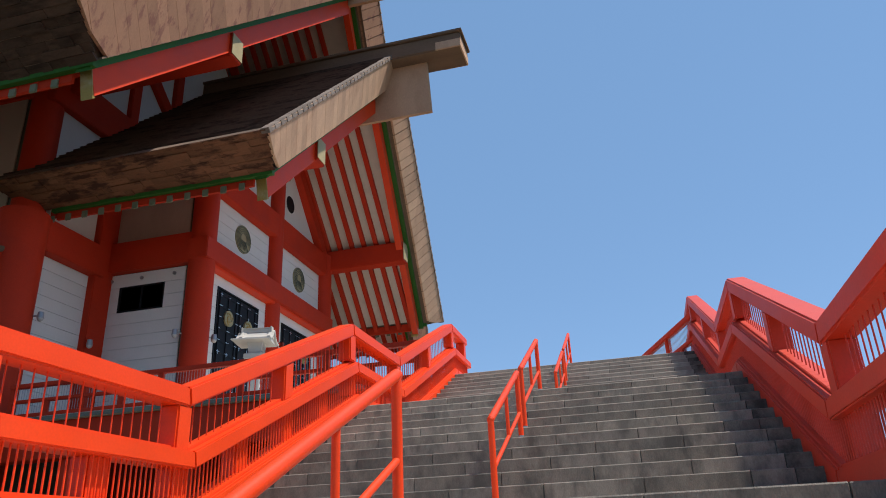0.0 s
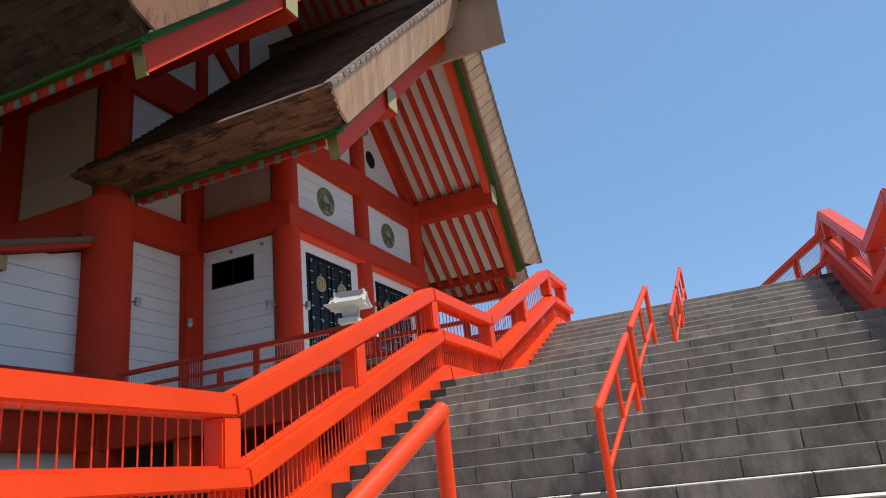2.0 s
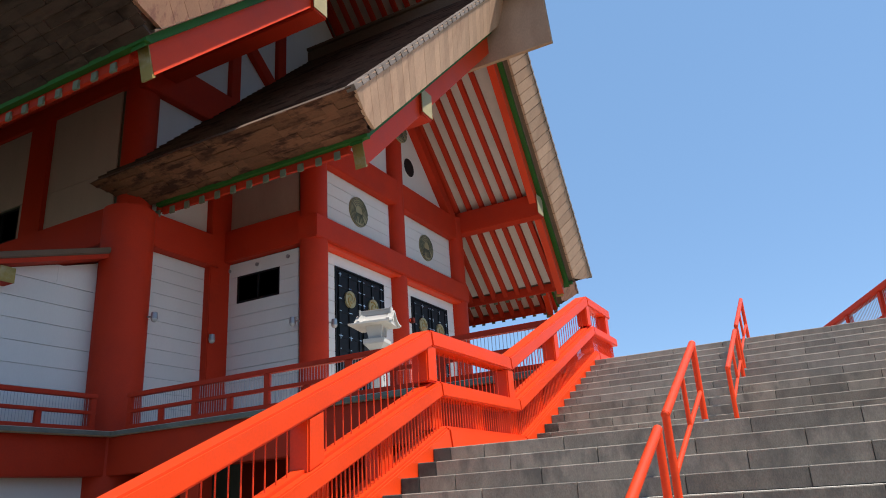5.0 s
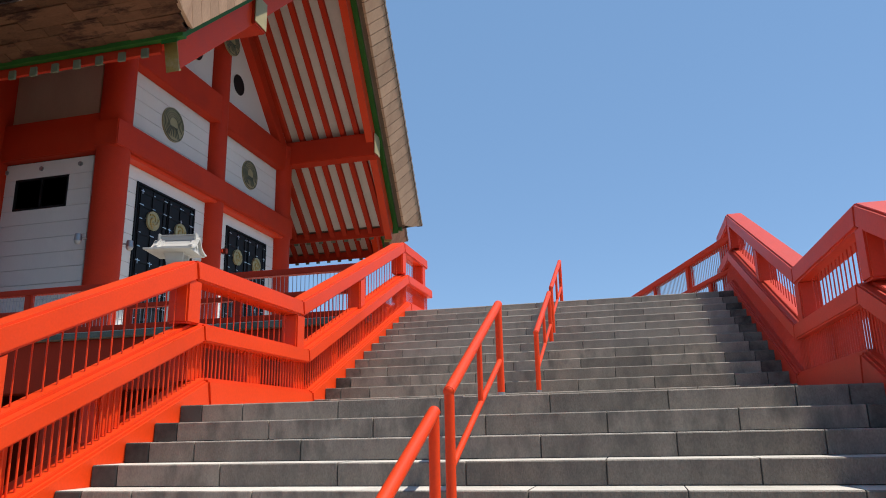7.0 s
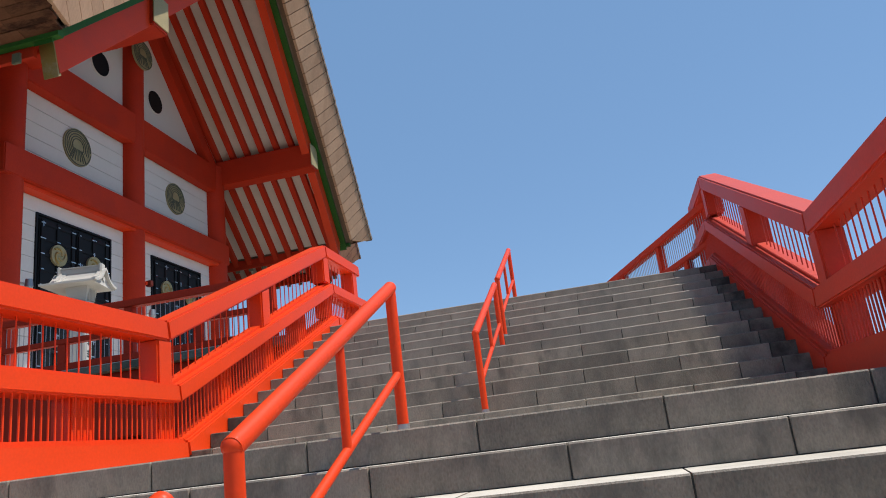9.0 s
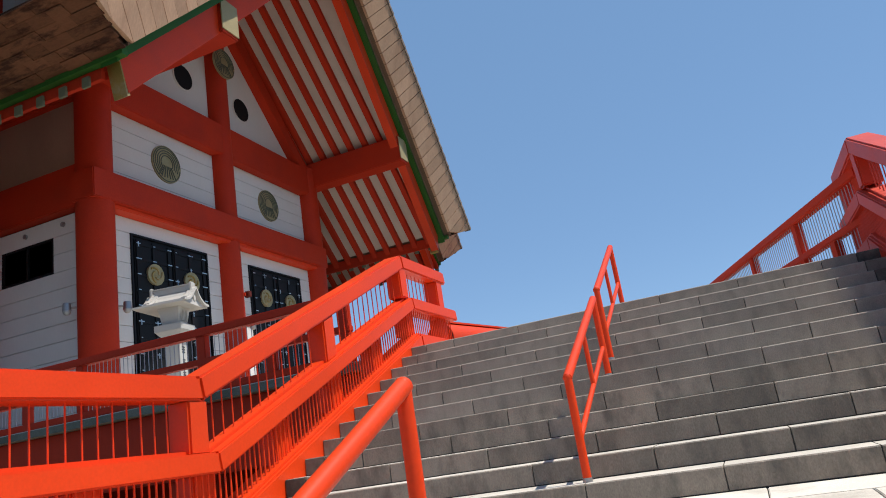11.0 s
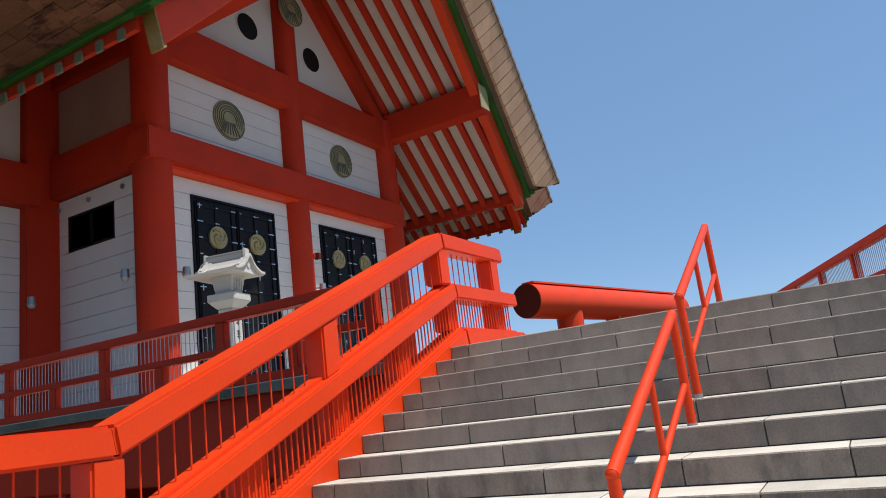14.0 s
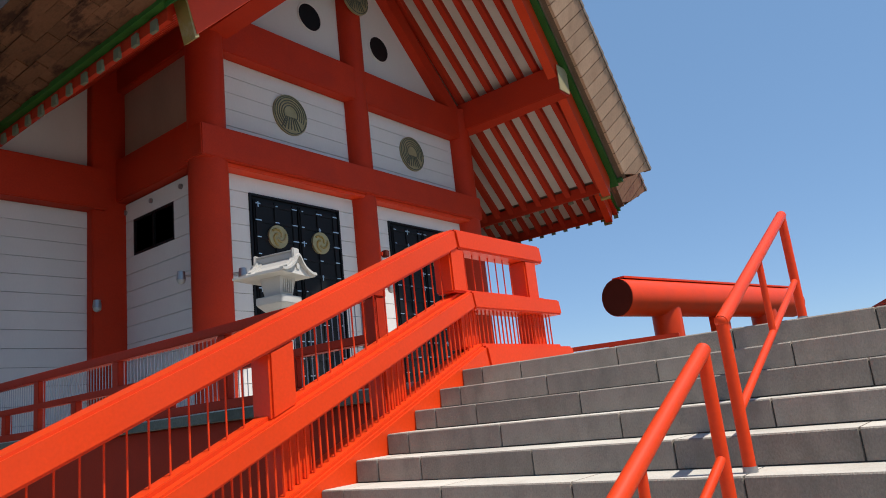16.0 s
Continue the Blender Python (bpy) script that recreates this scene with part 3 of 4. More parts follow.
# main block
column(XM, YM, ZG, 8.4, 0.78, hall, "corner_column")
column(XM, 2 * CY - YM, ZG, 8.4, 0.78, hall, "corner_column")
for y in (YM + 0.45, 2 * CY - YM - 0.45):
    column(XM - 0.4, y, 8.4, 14.6, 0.55, hall, "upper_column")
boards_x(XM, YM + 0.6, 7.9, ZT, 7.35, hall, 0.46)
boards_x(XM, YM + 0.6, 7.9, 8.5, 13.0, hall, 4.5)
beam(XM - 0.3, XM + 0.42, YM - 0.5, 8.2, 7.35, 8.5, name="main_tie_beam")
beam(XM - 0.3, XM + 0.3, YM, 2 * CY - YM, 13.0, 14.5, name="main_upper_beam")
for y in (8.85, 11.6):
    for yy in (y, 2 * CY - y):
        beam(XM - 0.2, XM + 0.2, yy - 0.26, yy + 0.26, 14.5, 14.5 + (y - 5.0) * 0.9, name="gable_post")
part("gable_brace", shear(XM - 0.1, XM + 0.24, 9.1, 17.6, 12.0, 15.2, 0.7, 0.02), VERM2, hall)
part("gable_brace", shear(XM - 0.1, XM + 0.24, 5.4, 14.3, 8.6, 12.6, 0.8, 0.02), VERM2, hall)
for s in (-1, 1):
    part("gable_rafter", shear(XM - 0.1, XM + 0.22, CY + s * 9.6, 14.4, CY + s * 0.2, 23.3, 0.8, 0.02), VERM2, hall)
YU = YM + 0.25
beam(-40, XM - 0.4, YM - 0.2, YM + 0.5, 7.5, 8.75, name="main_side_beam")
beam(-40, XM - 0.4, YM - 0.1, YM + 0.5, 13.2, 14.3, name="main_side_plate")
for k, x in enumerate((-22.7, -27.4, -32, -36.5)):
    beam(x - 0.6, x + 0.6, YM - 0.15, YM + 0.4, ZG, 13.2, name="side_column")
    x1 = (XM - 0.9, -23.3, -28.0, -32.6)[k]
    hole = [(-25.6, -23.65, 8.85, 10.1)] if k == 1 else []
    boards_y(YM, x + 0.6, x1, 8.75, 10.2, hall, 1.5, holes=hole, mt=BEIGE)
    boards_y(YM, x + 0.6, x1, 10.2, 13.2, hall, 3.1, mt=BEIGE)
    boards_y(YM, x + 0.6, x1, ZT, 7.5, hall, 0.46)
side_window(-25.6, -23.65, 8.85, 10.1, YM, hall)

# annexe porch beside the corner column
PX, PY0, PY1 = -17.95, 0.86, 3.95
eave = lambda y: 5.62 + (y - 0.25) * 0.315      # roof line, rising towards the column
annex = thing("side_annex", (-20, 2.4, ZT), "small white boarded annexe with a red-edged sloping lean-to roof", "annexe")
part("core", extrude_profile([(PY0 + 0.06, ZT), (PY1, ZT), (PY1, eave(PY1) - 0.2), (PY0 + 0.06, eave(PY0) - 0.2)], -23, PX - 0.05), WHITE, annex)
z = ZT
while z < eave(PY1) - 0.2:
    z2 = z + 0.6
    y0 = PY0 if z2 < eave(PY0) - 0.15 else max(PY0, min(PY1, 0.25 + (z2 - 5.62 + 0.15) / 0.315))
    if y0 < PY1 - 0.1:
        part("board", box(PX - 0.05, PX, y0 if z2 >= eave(PY0) - 0.15 and y0 > PY0 else PY0, PY1, z, z2 - 0.016, 0.006), WHITE, annex)
        if y0 > PY0:
            ya = max(PY0, 0.25 + (z - 5.62 + 0.15) / 0.315)
            part("board", extrude_profile([(ya, z), (y0, z), (y0, z2 - 0.016)] if ya > PY0 else [(PY0, z), (y0, z), (y0, z2 - 0.016), (PY0, eave(PY0) - 0.16)], PX - 0.05, PX), WHITE, annex)
    z = z2
boards_y(PY0, -23, PX - 0.054, ZT, 5.6, annex, 0.6, holes=[(-20.6, -18.4, 2.4, 4.3)])
w = part("window", box(-20.6, -18.4, PY0 + 0.06, PY0 + 0.1, 2.4, 4.3), GLASS, annex)
for i in range(7):
    x = -20.6 + i * 2.2 / 6
    part("window_bar", box(x - 0.03, x + 0.03, PY0, PY0 + 0.06, 2.4, 4.3), BLACK, w)
for z in (2.45, 3.35, 4.25):
    part("window_bar", box(-20.6, -18.4, PY0 + 0.01, PY0 + 0.05, z - 0.03, z + 0.03), BLACK, w)
part("roof_slab", shear(-24, PX + 0.6, 0.1, eave(0.1), 4.1, eave(4.1), 0.2, 0.03), RIDGEW, annex, "brown weathered roof edge")
part("fascia", shear(-24, PX + 0.54, 0.16, eave(0.16) - 0.14, 4.1, eave(4.1) - 0.14, 0.14, 0.01), VERM2, annex)
for k in range(14):
    x = -23.5 + k * 0.42
    part("rafter_end", shear(x, x + 0.14, 0.18, eave(0.18) - 0.3, 1.0, eave(1.0) - 0.3, 0.16, 0.008), VERM2, annex)
br = part("corner_bracket", box(PX - 0.3, PX + 0.42, PY0 - 0.12, PY0 + 0.3, 5.2, 5.62, 0.02), VERM2, annex)
part("bracket_cap", box(PX + 0.42, PX + 0.44, PY0 - 0.12, PY0 + 0.3, 5.2, 5.62), BRASS, br, "yellow ochre end cap")

# lower storey below the terrace
for x0, x1, y0, y1, z0, z1, nm, mt in ((-17.2, -3.6, 9.6, 9.9, ZG, ZT - 0.14, "wall", VERM2), (-17.9, -17.6, -0.05, 4.2, ZG, ZT - 0.14, "wall", WHITE), (-26, -17.9, 0.1, 0.3, ZG, ZT - 0.14, "wall", WHITE)):
    part(nm, box(x0, x1, y0, y1, z0, z1), mt, hall_lower)
part("beam", box(-17.2, -3.5, 4.1, 4.7, 0.25, ZT - 0.134, 0.02), VERM2, hall_lower)
part("beam", box(-17.6, -17.05, -0.05, 4.2, 0.25, ZT - 0.134, 0.02), VERM2, hall_lower)
for x in (-14.0, -10.5, -7.0, -4.2):
    part("post", box(x - 0.35, x + 0.35, 4.3, 4.75, ZG, 0.25, 0.02), VERM2, hall_lower)
for x in (-12.2, -8.7, -5.6):
    w = part("window", box(x - 0.9, x + 0.9, 9.56, 9.6, -1.9, -0.6), GLASS, hall_lower)
    part("window_frame", box(x - 0.03, x + 0.03, 9.53, 9.56, -1.9, -0.6), BLACK, w)
for y in (2.0,):
    w = part("window", box(-17.6, -17.56, y - 1.0, y + 1.0, -1.7, -0.5), GLASS, hall_lower)
    part("window_frame", box(-17.57, -17.53, y - 0.03, y + 0.03, -1.7, -0.5), BLACK, w)


# ---- roofs ----
cap_mesh = mesh_of(box(-0.26, 0.03, 0.002, 0.40, -0.13, 0.04, 0.006), VERGE)


def gable_roof(name, zr, oe, ze, ol, zl, xe, xl, xr, xb, purlins, label, butts, plank, plank_step, wallx, rafter_from, first_rafter, skew=0.0):
    """A thick shingle roof on the hall's axis. zr: ridge; (oe, ze, xe): top corner of the eave; (ol, zl, xl): its foot; xr: front at the ridge; xb: back."""
    roof = part(name, bmesh.new(), ROOF, hall, label)
    k = (zr - ze) / oe
    sl = math.atan(k)
    setback = xe - xl
    outer = lambda y: xr + (xe - xr) * min(abs(y - CY) / oe, 1.0) - skew * (y - CY)
    front = lambda y: outer(y) - setback        # foot of the planks
    n = 36
    prof = []
    for i in range(n + 1):
        o = oe * (1 - i / n)
        z = zr - k * o
        prof.append((o, z))
        if 0 < i < n:
            prof.append((o + 0.012, z + 0.07))
    left = [(CY - o, z) for o, z in prof]
    right = [(CY + o, z) for o, z in prof[::-1][1:]]
    low = [(CY + ol, zl), (CY, zl + k * ol), (CY - ol, zl)]
    ends = [outer(y) - 0.2 for y, z in left + right] + [front(y) - 0.3 for y, z in low]
    backs = [xb for _ in left + right] + [xb + 0.7, xb, xb + 0.7]
    body = part("roof_body", extrude_profile(left + right + low, backs, ends), ROOF, roof, "brown stepped shingle courses, butts coloured dark as in shade")
    body.data.materials.append(DARKSHING)
    # upright butts are coloured darker in place of the shade on them
    for p in body.data.polygons:
        if abs(p.normal.y) > 0.9:
            p.material_index = 1
    # barge planks, square to the slope, their feet set back; those at the eave are trimmed along it
    du, dz = oe - ol, zl - ze
    along = du * math.cos(sl) + dz * math.sin(sl)
    th = du * math.sin(sl) - dz * math.cos(sl)
    length = math.hypot(oe, zr - ze)
    cnt = int(length / plank_step)
    st = length / cnt
    depth = lambda u: min(th, max(0.02, u / along * th))
    meshes = {}

    def plank_mesh(u0):
        key = round(u0, 2) if u0 < along else "full"
        if key not in meshes:
            d0, d1 = depth(u0), depth(u0 + st)
            bm = bmesh.new()
            g = 0.013
            sx = lambda d: -setback * d / th
            kx = (xr - xe) / length * st        # follows the leaning gable line
            hexa(bm, [(sx(d0) - 0.05, g, -d0), (sx(d0) + 0.05, g, -d0), (sx(d1) + kx + 0.05, st - g, -d1), (sx(d1) + kx - 0.05, st - g, -d1), (-0.05, g, 0), (0.05, g, 0), (kx + 0.05, st - g, 0), (kx - 0.05, st - g, 0)])
            bmesh.ops.recalc_face_normals(bm, faces=bm.faces)
            meshes[key] = mesh_of(bm, plank)
        return meshes[key]

    turn = Matrix(((1, 0, 0, 0), (0, math.cos(sl), -math.sin(sl), 0), (0, math.sin(sl), math.cos(sl), 0), (0, 0, 0, 1)))
    for s in (-1, 1):
        for i in range(cnt - 1):
            o, z = oe - i * st * math.cos(sl), ze + i * st * math.sin(sl)
            jit = 0.009 * (random.random() - 0.5)
            at = Matrix.Translation((xe + (xr - xe) * st * i / length + jit - skew * s * o, CY + s * o, z + jit))
            place_part("barge_plank", plank_mesh(i * st), roof, at @ turn if s < 0 else at @ Matrix.Diagonal((1, -1, 1, 1)) @ turn)
            # ragged cap shingle on the verge
            cap = place_part("verge_shingle", cap_mesh, roof, (at @ turn if s < 0 else at @ Matrix.Diagonal((1, -1, 1, 1)) @ turn) @ Matrix.Translation((0.03, 0, 0.0)) @ Matrix.Rotation(0.004 + 0.02 * random.random(), 4, "X") @ Matrix.Diagonal((1, st / 0.4, 1, 1)))
        # green strip and red barge board under the planks
        for nm, d0, d1, xo0, xo1, mt, e in (("green_strip", -0.02, 0.17, -0.80, -0.36, GREEN, 0.0), ("barge_board", 0.17, 0.82, -0.9, -0.58, VERM, 0.35)):
            v0, v1 = d0 / math.cos(sl), d1 / math.cos(sl)
            oo = ol - (0.3 if e else 0.02)      # the barge board stops short of the eave
            ze_ = zl + k * (ol - 0.02 - oo)
            pts = [(CY + s * oo, ze_ - v0), (CY, zl + k * ol - v0), (CY, zl + k * ol - v1), (CY + s * (oo + (0.0 if e == 0 else -0.2)), ze_ - v1 + (0 if e == 0 else 0.2 * k))]
            bb = part(nm, extrude_profile(pts, lambda y, a=xo0: front(y) + a, lambda y, a=xo1: front(y) + a), mt, roof)
            if e:
                cap = [(CY + s * (oo + 0.03), ze_ - v0), (CY + s * (oo - 0.05), ze_ - v0), (CY + s * (oo - 0.25), ze_ - v1 + 0.2 * k - 0.03), (CY + s * (oo - 0.17), ze_ - v1 + 0.2 * k - 0.08)]
                part("end_cap", extrude_profile(cap, front(CY + s * ol) + xo0 - 0.02, front(CY + s * ol) + xo1 + 0.02), BRASS, bb, "yellow ochre end cap")
        # brown boards under the verge, between the feet of the planks and the green strip
        vs = [(CY + s * (ol - 0.02), zl + 0.02), (CY, zl + k * ol + 0.02), (CY, zl + k * ol + 0.09), (CY + s * (ol - 0.02), zl + 0.09)]
        part("verge_soffit", extrude_profile(vs, lambda y: front(y) - 0.5, lambda y: front(y) - 0.05), RIDGEW, roof)
        # soffit and rafters
        so = [(CY + s * (ol - 0.3), zl + 0.3 * k - 0.16), (CY, zl + k * ol - 0.16), (CY, zl + k * ol - 0.10), (CY + s * (ol - 0.3), zl + 0.3 * k - 0.10)]
        part("soffit", extrude_profile(so, xb + 0.3, lambda y: front(y) - 0.86), SOFFIT, roof)
        x = first_rafter
        while x > rafter_from:
            rf = part("rafter", shear(x - 0.11, x + 0.11, CY + s * (ol - 0.13), zl + 0.13 * k - 0.46, CY, zl + k * ol - 0.46, 0.31, 0.01), VERM2, roof)
            part("rafter_tip", box(x - 0.10, x + 0.10, CY + s * (ol - 0.12) - 0.035, CY + s * (ol - 0.12) + 0.035, zl - 0.46, zl - 0.22, 0.008), RTIP, rf, "grey-green painted rafter end")
            x -= 0.66
        # eave fascia boards
        part("eave_strip", box(xb + 1.4, xl - 0.05 - skew * s * ol, CY + s * (ol - 0.05) - 0.08, CY + s * (ol - 0.05) + 0.08, zl - 0.13, zl + 0.02), GREEN, roof)
        part("eave_board", box(xb + 1.5, xl - 0.8 - skew * s * ol, CY + s * (ol - 0.2) - 0.05, CY + s * (ol - 0.2) + 0.05, zl - 0.36, zl + 0.05), VERM2, roof)
        # weathered butt ends along the eave
        face = Vector((0, s * (oe - ol), ze - zl))
        rows = max(3, int(face.length / 0.23))
        bm = bmesh.new()
        out = Vector((0, s * (ze - zl), -(oe - ol))).normalized()
        rng = random.Random(7 + int(oe * 10))
        for r in range(rows):
            x = xb + 0.7 * (1 - (r + 0.5) / rows) + rng.random() * 0.1
            xend = xl + setback * (r + 0.5) / rows - skew * s * oe
            while x < xend - 0.05:
                wd = 0.3 + 0.9 * rng.random() ** 2
                x2 = min(x + wd, xend - 0.02)
                a = Vector((0, CY + s * ol, zl)) + face * (r / rows + 0.001 + 0.004 * rng.random())
                b = Vector((0, CY + s * ol, zl)) + face * ((r + 1) / rows - 0.001 - 0.004 * rng.random())
                t0 = 0.01 + 0.05 * rng.random() ** 2
                pts = []
                for yz, tt in ((a, -0.02), (a, t0), (b, t0), (b, -0.02)):
                    pts.append(yz + out * tt)
                hexa(bm, [(x + 0.002, *pts[0].yz), (x2 - 0.002, *pts[0].yz), (x2 - 0.002, *pts[1].yz), (x + 0.002, *pts[1].yz), (x + 0.002, *pts[3].yz), (x2 - 0.002, *pts[3].yz), (x2 - 0.002, *pts[2].yz), (x + 0.002, *pts[2].yz)])
                x = x2
        ob = part("eave_shingles", bm, butts, roof, "weathered brown shingle butts")
        ob["kind"] = "stuff"
        for o, z0, z1 in purlins:
            x1 = front(CY + s * o) - 0.5
            pu = part("purlin", box(wallx, x1, CY + s * o - 0.33, CY + s * o + 0.33, z0, z1, 0.03), VERM2, roof)
            part("purlin_cap", box(x1, x1 + 0.03, CY + s * o - 0.33, CY + s * o + 0.33, z0 + 0.1, z1 - 0.05), PLATE, pu, "pale gilt end plate")
    return roof, front, k


f_roof, f_front, fk = gable_roof("front_roof", 19.8, 10.67, 9.37, 9.15, 8.86, -8.45, -8.95, -7.6, -18.6, ((5.4, 11.1, 12.15),), "front gable roof with brown shingles and tan barge planks", SHING, TAN, 0.45, XF, -18.1, -10.0, 0.015)
m_roof, m_front, mk = gable_roof("main_roof", 27.03, 17.0, 10.42, 14.98, 9.36, -10.73, -11.33, -8.95, -42, ((8.9, 13.7, 14.7),), "great gable roof with stained barge planks", DARKSHING, TANSTAIN, 0.49, XM, -38, -12.1, 0.034)


def ridge(roof, zr, hw, x_end, x_box, zbox, xb, height):
    part("ridge_beam", box(xb, x_end, CY - hw, CY + hw, zr - 0.2, zr + height, 0.05), RIDGEW, roof)
    part("ridge_cap", box(xb, x_end + 0.1, CY - hw - 0.1, CY + hw + 0.1, zr + height, zr + height + 0.14, 0.02), RIDGEW, roof, "dark weathered cap board")
    part("ridge_end", box(x_end - 1.2, x_end + 0.01, CY - hw - 0.01, CY + hw + 0.01, zr - 0.19, zr + height - 0.35, 0.02), TAN, roof, "tan end grain")
    hang = extrude_profile([(CY - 0.09, zbox), (CY + 0.09, zbox), (CY + 0.09, zr - 0.2), (CY - 0.09, zr - 0.2)], xb + 8, [x_box, x_box, x_box - 0.15, x_box - 0.15])
    part("hanging_board", hang, TAN, roof, "brown hanging board under the ridge beam")


ridge(f_roof, 19.05, 0.8, -4.28, -5.95, 16.1, -18, 0.6)
ridge(m_roof, 26.9, 0.9, -4.6, -6.65, 23.3, -42, 1.0)

for x in (-10.6, -18.7, -26.8):
    part("ridge_billet", rod((x, CY - 3.5, 28.75), (x, CY + 3.5, 28.75), 0.45, 24), RIDGEW, m_roof, "dark round log billet", smooth=True)

# ---- torii beyond the terrace ----
torii = thing("torii", (-9.6, 33.6, ZG), "vermilion torii gate with a thick round lintel beyond the terrace", "torii")
a, b = Vector((-11.2, 26.0, 4.87)), Vector((-8.15, 41.0, 4.87))
u = (b - a).normalized()
part("lintel", rod(a, b, 0.76, 40), VERM, torii, smooth=True)
part("lintel_end", rod(a - u * 0.02, a + u * 0.02, 0.74, 40), DARKR, torii, "dull dark red end face", smooth=True)
m = Matrix.Translation((a + b) / 2 + Vector((0, 0, 0.77))) @ u.to_track_quat("X", "Z").to_matrix().to_4x4()
bm = box(-7.4, 7.2, -0.3, 0.3, 0, 0.08)
bmesh.ops.transform(bm, matrix=m, verts=bm.verts)
part("cover_plate", bm, VERM, torii)
for d, r in ((3.3, 0.62), (12.0, 0.62)):
    p = a + u * d
    part("pillar", rod((p.x, p.y, ZG), (p.x, p.y, 4.5), r, 32), VERM, torii, smooth=True)
p = a + u * 7.6
part("centre_strut", box(p.x - 0.35, p.x + 0.35, p.y - 0.4, p.y + 0.4, 1.0, 4.4), VERM, torii)
bm = box(-6.5, 6.5, -0.3, 0.3, -0.4, 0.4)
bmesh.ops.transform(bm, matrix=Matrix.Translation((a + b) / 2 + Vector((0, 0, -3.9))) @ u.to_track_quat("X", "Z").to_matrix().to_4x4(), verts=bm.verts)
part("tie_beam", bm, VERM, torii)


# ---- stone lantern on the terrace ----
def stone_lantern(x, y, z, turn):
    th = thing("stone_lantern", (x, y, z), "tall white stone lantern with a curved gabled roof", "lantern")
    th.rotation_euler = (0, 0, radians(turn))
    th.scale = (0.92, 0.92, 1.0)

    def lp(name, bm, material=WSTONE, parent=None, label=""):
        ob = new(name, mesh_of(bm, material))
        ob.parent = parent or th
        if label:
            ob["label"] = label
        return ob

    lp("base", box(-0.55, 0.55, -0.55, 0.55, 0, 0.3, 0.03))
    lp("pedestal", box(-0.42, 0.42, -0.42, 0.42, 0.3, 0.5, 0.03))
    shaft = lp("shaft", box(-0.2, 0.2, -0.2, 0.2, 0.5, 2.12, 0.02))
    for k, z0 in enumerate((1.9, 1.6, 1.3, 1.0)):
        for dz in (0, 0.06, 0.12):
            lp("carved_mark", box(0.2, 0.205, -0.07 + 0.02 * (k % 2), 0.07, z0 - dz - 0.015, z0 - dz + 0.012), INK, shaft, "black painted carved mark")
        lp("carved_mark", box(0.2, 0.206, -0.012, 0.012, z0 - 0.16, z0 + 0.03), INK, shaft, "black painted carved mark")
    bm = bmesh.new()
    hexa(bm, [(-0.21, -0.21, 2.12), (0.21, -0.21, 2.12), (0.21, 0.21, 2.12), (-0.21, 0.21, 2.12), (-0.36, -0.36, 2.28), (0.36, -0.36, 2.28), (0.36, 0.36, 2.28), (-0.36, 0.36, 2.28)])
    lp("bracket", bm)
    lp("shelf", box(-0.37, 0.37, -0.37, 0.37, 2.28, 2.44, 0.012))
    chamber = bmesh.new()
    hexa(chamber, [(-0.22, -0.22, 2.44), (0.22, -0.22, 2.44), (0.22, 0.22, 2.44), (-0.22, 0.22, 2.44), (-0.29, -0.29, 2.86), (0.29, -0.29, 2.86), (0.29, 0.29, 2.86), (-0.29, 0.29, 2.86)])
    ch = lp("fire_chamber", chamber)
    for i in range(5):
        yy = -0.14 + 0.07 * i
        lp("lattice_bar", box(0.25, 0.29, yy - 0.012, yy + 0.012, 2.52, 2.80), WSTONE, ch)
    # gabled roof along x: a thin flared eave, a steep upper part, stepped verges and a short ridge
    curve = [(0.0, 3.27), (0.06, 3.22), (0.14, 3.11), (0.24, 3.02), (0.36, 2.955), (0.5, 2.915), (0.64, 2.91)]
    full = [(-y, z) for y, z in curve[::-1]] + curve[1:]
    lp("roof", extrude_profile(full + [(0.645, 2.865), (0.48, 2.85), (0.3, 2.845), (-0.3, 2.845), (-0.48, 2.85), (-0.645, 2.865)], lambda y: -0.70 - 0.14 * abs(y), lambda y: 0.54 + 0.10 * abs(y)))
    for xx in (-0.58, 0.46):
        for reach, lift_z, dx in ((0.66, 0.035, 0.1), (0.42, 0.075, 0.0)):
            top = [(y, z + lift_z) for y, z in full if abs(y) < reach]
            low = [(y, z - 0.02) for y, z in full if abs(y) < reach]
            lp("verge", extrude_profile(top + low[::-1], xx + dx, xx + dx + 0.1))
    lp("gable_boss", rod((0.53, 0, 3.03), (0.6, 0, 3.03), 0.06, 20))
    lp("ridge", box(-0.56, 0.5, -0.06, 0.06, 3.22, 3.36, 0.012))
    lp("ridge_cap", box(-0.60, 0.56, -0.085, 0.085, 3.36, 3.395, 0.01))
    for xx in (-0.6, 0.5):
        lp("ridge_ornament", box(xx, xx + 0.07, -0.12, 0.12, 3.2, 3.43, 0.02))
    for yy in (-0.3, 0.3):
        lp("verge_roll", rod((-0.56, yy, 2.995), (0.5, yy, 2.995), 0.025, 10))
    return th


stone_lantern(-11.0, 8.72, ZT, 13)


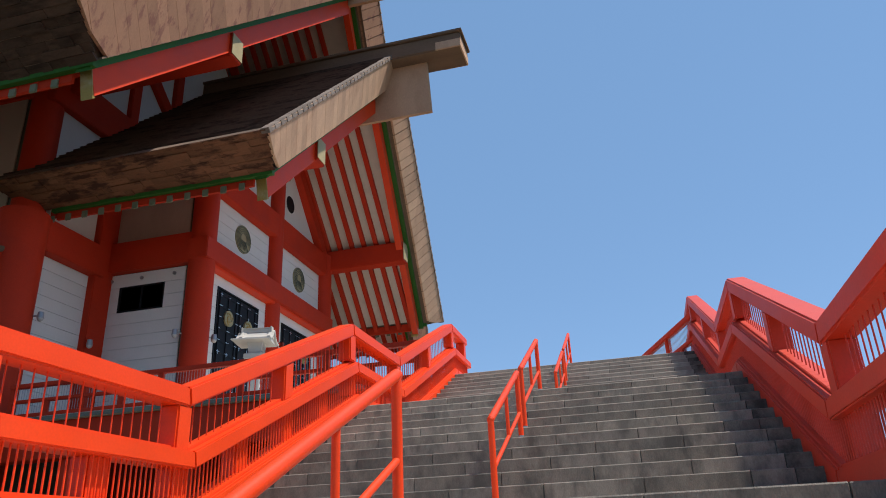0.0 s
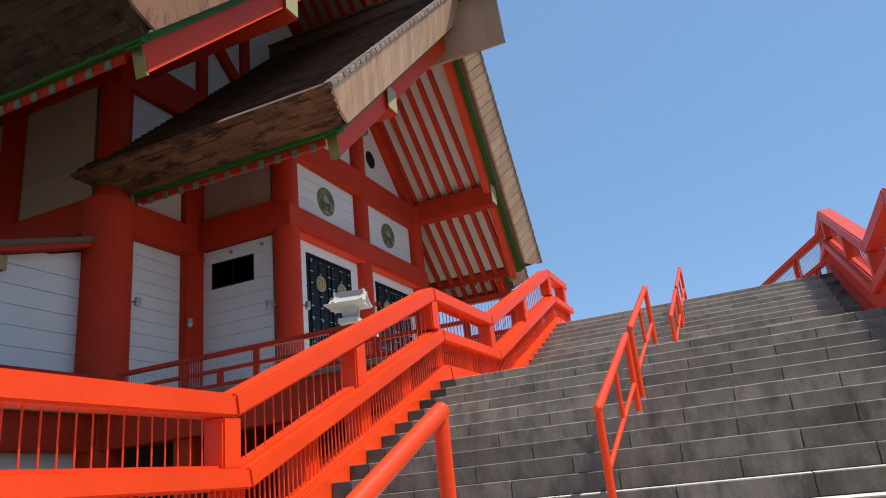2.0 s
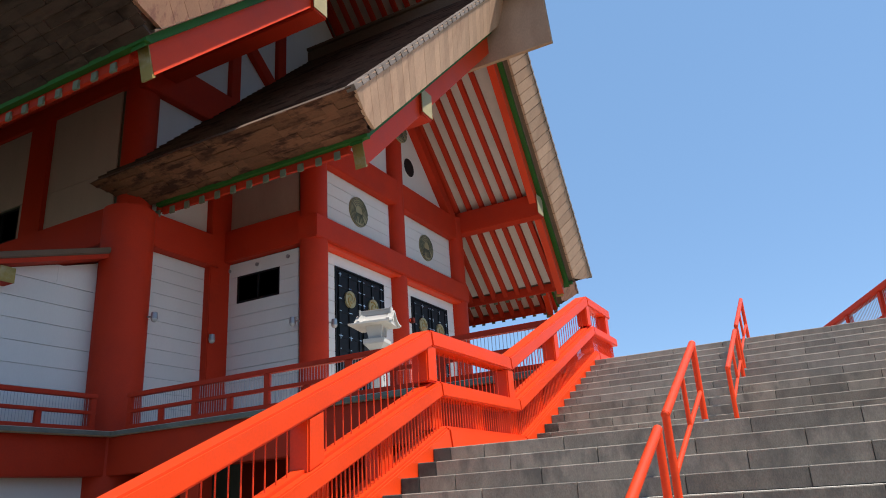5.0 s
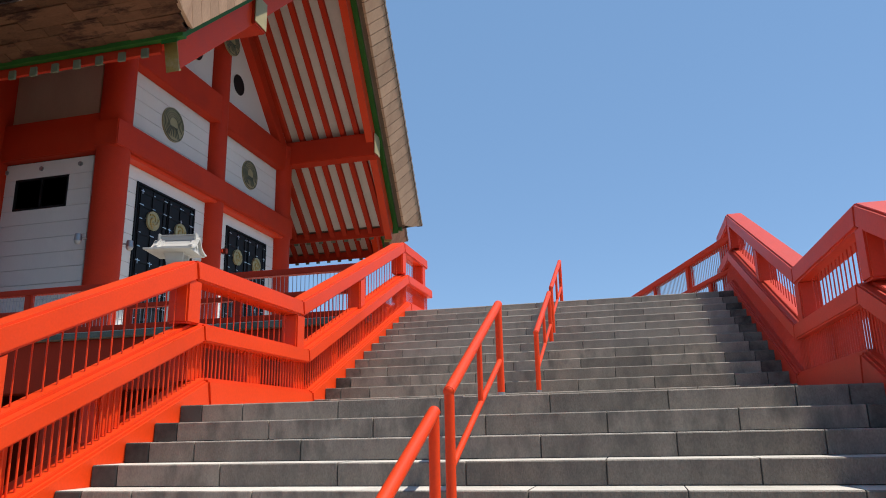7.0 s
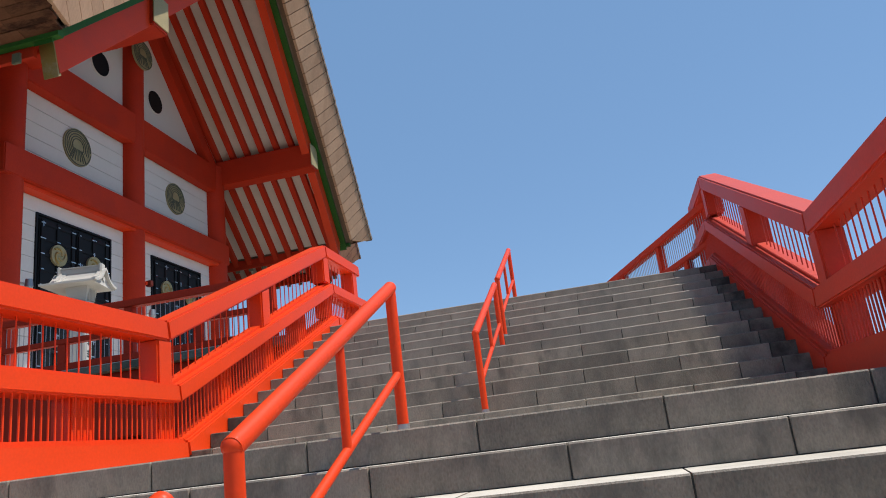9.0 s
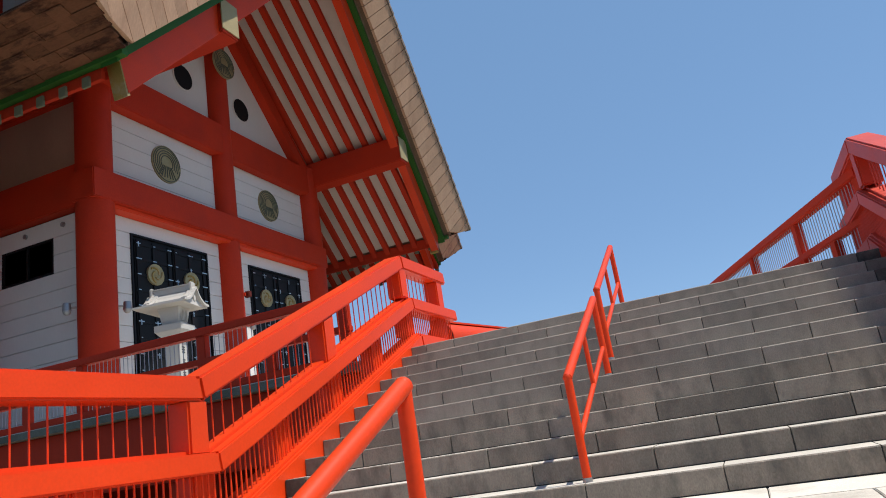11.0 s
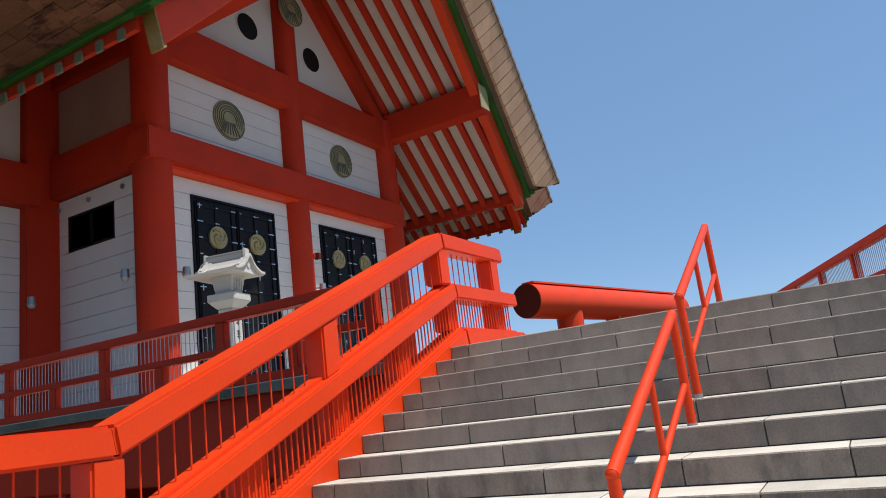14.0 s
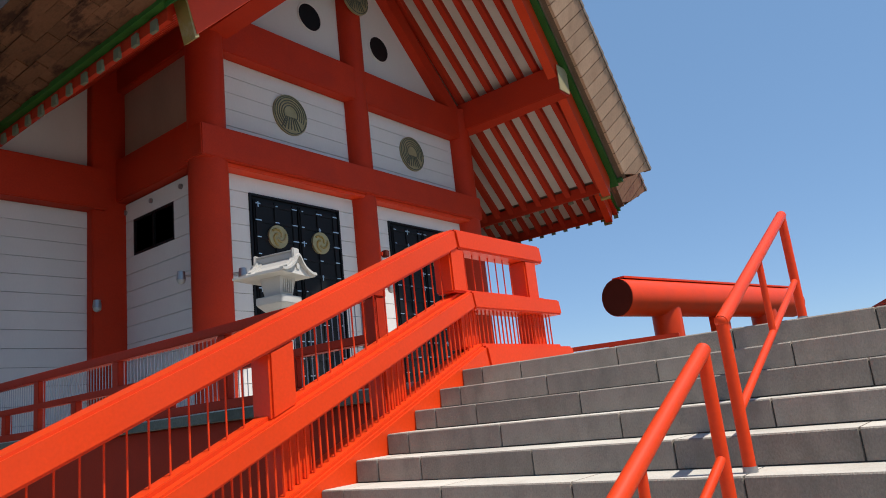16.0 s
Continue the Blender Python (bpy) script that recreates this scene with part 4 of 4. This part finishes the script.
# ---- small lamps on the columns ----
def spot_lamp(x, y, z, out):
    o = Vector(out)
    c = Vector((x, y, z))
    th = thing("spot_lamp", c, "small grey metal spot lamp fixed to a red column", "lamp", "spot lamps of the hall")
    part("arm", rod(c, c + o * 0.2, 0.03, 8), LAMPM, th)
    q = c + o * 0.24
    part("head", rod(q + Vector((0, 0, 0.12)), q - Vector((0, 0, 0.08)), 0.09, 16, r2=0.11), LAMPM, th, smooth=True)
    bm = bmesh.new()
    bmesh.ops.create_uvsphere(bm, u_segments=14, v_segments=8, radius=0.1, matrix=Matrix.Translation(q + Vector((0, 0, -0.09))))
    part("bulb", bm, WSTONE, th, "pale glass bulb", smooth=True)


spot_lamp(XF + 0.25, 9.25, 4.9, (0.6, 0.8, 0))
spot_lamp(XF - 0.3, 8.5, 4.9, (-0.7, -0.7, 0))
spot_lamp(XM + 0.28, 8.0, 4.75, (0.8, -0.5, 0))
spot_lamp(XM + 0.7, 5.0, 4.9, (0.9, 0.3, 0))
spot_lamp(XF + 0.3, CF + 0.28, 4.9, (0.8, 0.5, 0))

th = thing("speaker_box", (XF + 0.35, CF + 0.32, 5.9), "small dark red metal box on the middle column", "speaker")
part("bracket", box(XF + 0.26, XF + 0.42, CF + 0.2, CF + 0.3, 5.85, 5.95), VERM2, th)
part("housing", box(XF + 0.34, XF + 0.54, CF + 0.26, CF + 0.42, 5.8, 6.0, 0.02), DARKR, th)

# ---- granite blocks of the steps ----
BL = 0.893


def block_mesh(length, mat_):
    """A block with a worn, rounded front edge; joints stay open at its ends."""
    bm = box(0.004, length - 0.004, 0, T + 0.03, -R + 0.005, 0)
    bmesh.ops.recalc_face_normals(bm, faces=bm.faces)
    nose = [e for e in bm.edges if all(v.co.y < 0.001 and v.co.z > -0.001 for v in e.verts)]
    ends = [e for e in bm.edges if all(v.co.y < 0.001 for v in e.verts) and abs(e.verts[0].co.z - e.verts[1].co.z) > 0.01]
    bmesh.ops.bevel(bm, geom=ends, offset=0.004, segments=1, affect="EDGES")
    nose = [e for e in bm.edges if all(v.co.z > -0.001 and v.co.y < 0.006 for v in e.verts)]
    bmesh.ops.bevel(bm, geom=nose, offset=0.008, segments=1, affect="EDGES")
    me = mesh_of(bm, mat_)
    me.materials.append(SUNTREAD)
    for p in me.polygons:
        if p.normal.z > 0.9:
            p.material_index = 1        # top face paler: sunlight put into its colour
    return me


blocks = {}


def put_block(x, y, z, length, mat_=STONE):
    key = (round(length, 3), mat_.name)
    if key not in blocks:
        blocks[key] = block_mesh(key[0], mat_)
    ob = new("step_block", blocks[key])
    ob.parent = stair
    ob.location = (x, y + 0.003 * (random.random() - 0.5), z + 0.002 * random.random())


for j in (-2, -1, 0):
    for k in range(N):
        y, z = Y1 + j * P + k * T, ZL + j * H + (k + 1) * R + lift(j, k + 1)
        cuts = [XL, XL + 0.22]
        x = (0.35 if k % 2 else -0.10) - 4 * BL
        while x < XR - 0.42:
            if x > XL + 0.4:
                cuts.append(round(x, 3))
            x += BL
        cuts += [XR - 0.24, XR]
        for p, q in zip(cuts, cuts[1:]):
            # right end blocks: grime plus the balustrade's shade in one dark colour
            put_block(p, y, z, q - p, STAINED if p == XL and j < 0 else GRIMESHADE if q == XR or (p == XL and k < 4) else OLDSTONE if j == -2 or (j == -1 and k < 6) else NEWSTONE if j == 0 and k > 4 else STONE)
# landing paving
for j in (-2, -1, 0, 1):
    z = ZL + j * H + lift(j, 0)
    y0 = Y1 + (j - 1) * P + (N - 1) * T + T + 0.034
    y1 = Y1 + j * P + 0.01 if j < 1 else 5.2
    if j == -2:
        y0 = -18.9
    rows = max(1, round((y1 - y0) / 0.62))
    st = (y1 - y0) / rows
    bm0 = mesh_of(box(0.004, BL - 0.004, 0.004, st - 0.004, -0.1, 0, 0.005), PAVE)
    for r in range(rows):
        x = XL - (0.5 if r % 2 else 0.0)
        while x < XR - 0.1:
            a, b = max(x, XL), min(x + BL, XR)
            ob = new("paving_slab", bm0)
            ob.parent = stair
            ob.scale = ((b - a) / BL, 1, 1)
            ob.location = (a, y0 + r * st, z)
            x += BL
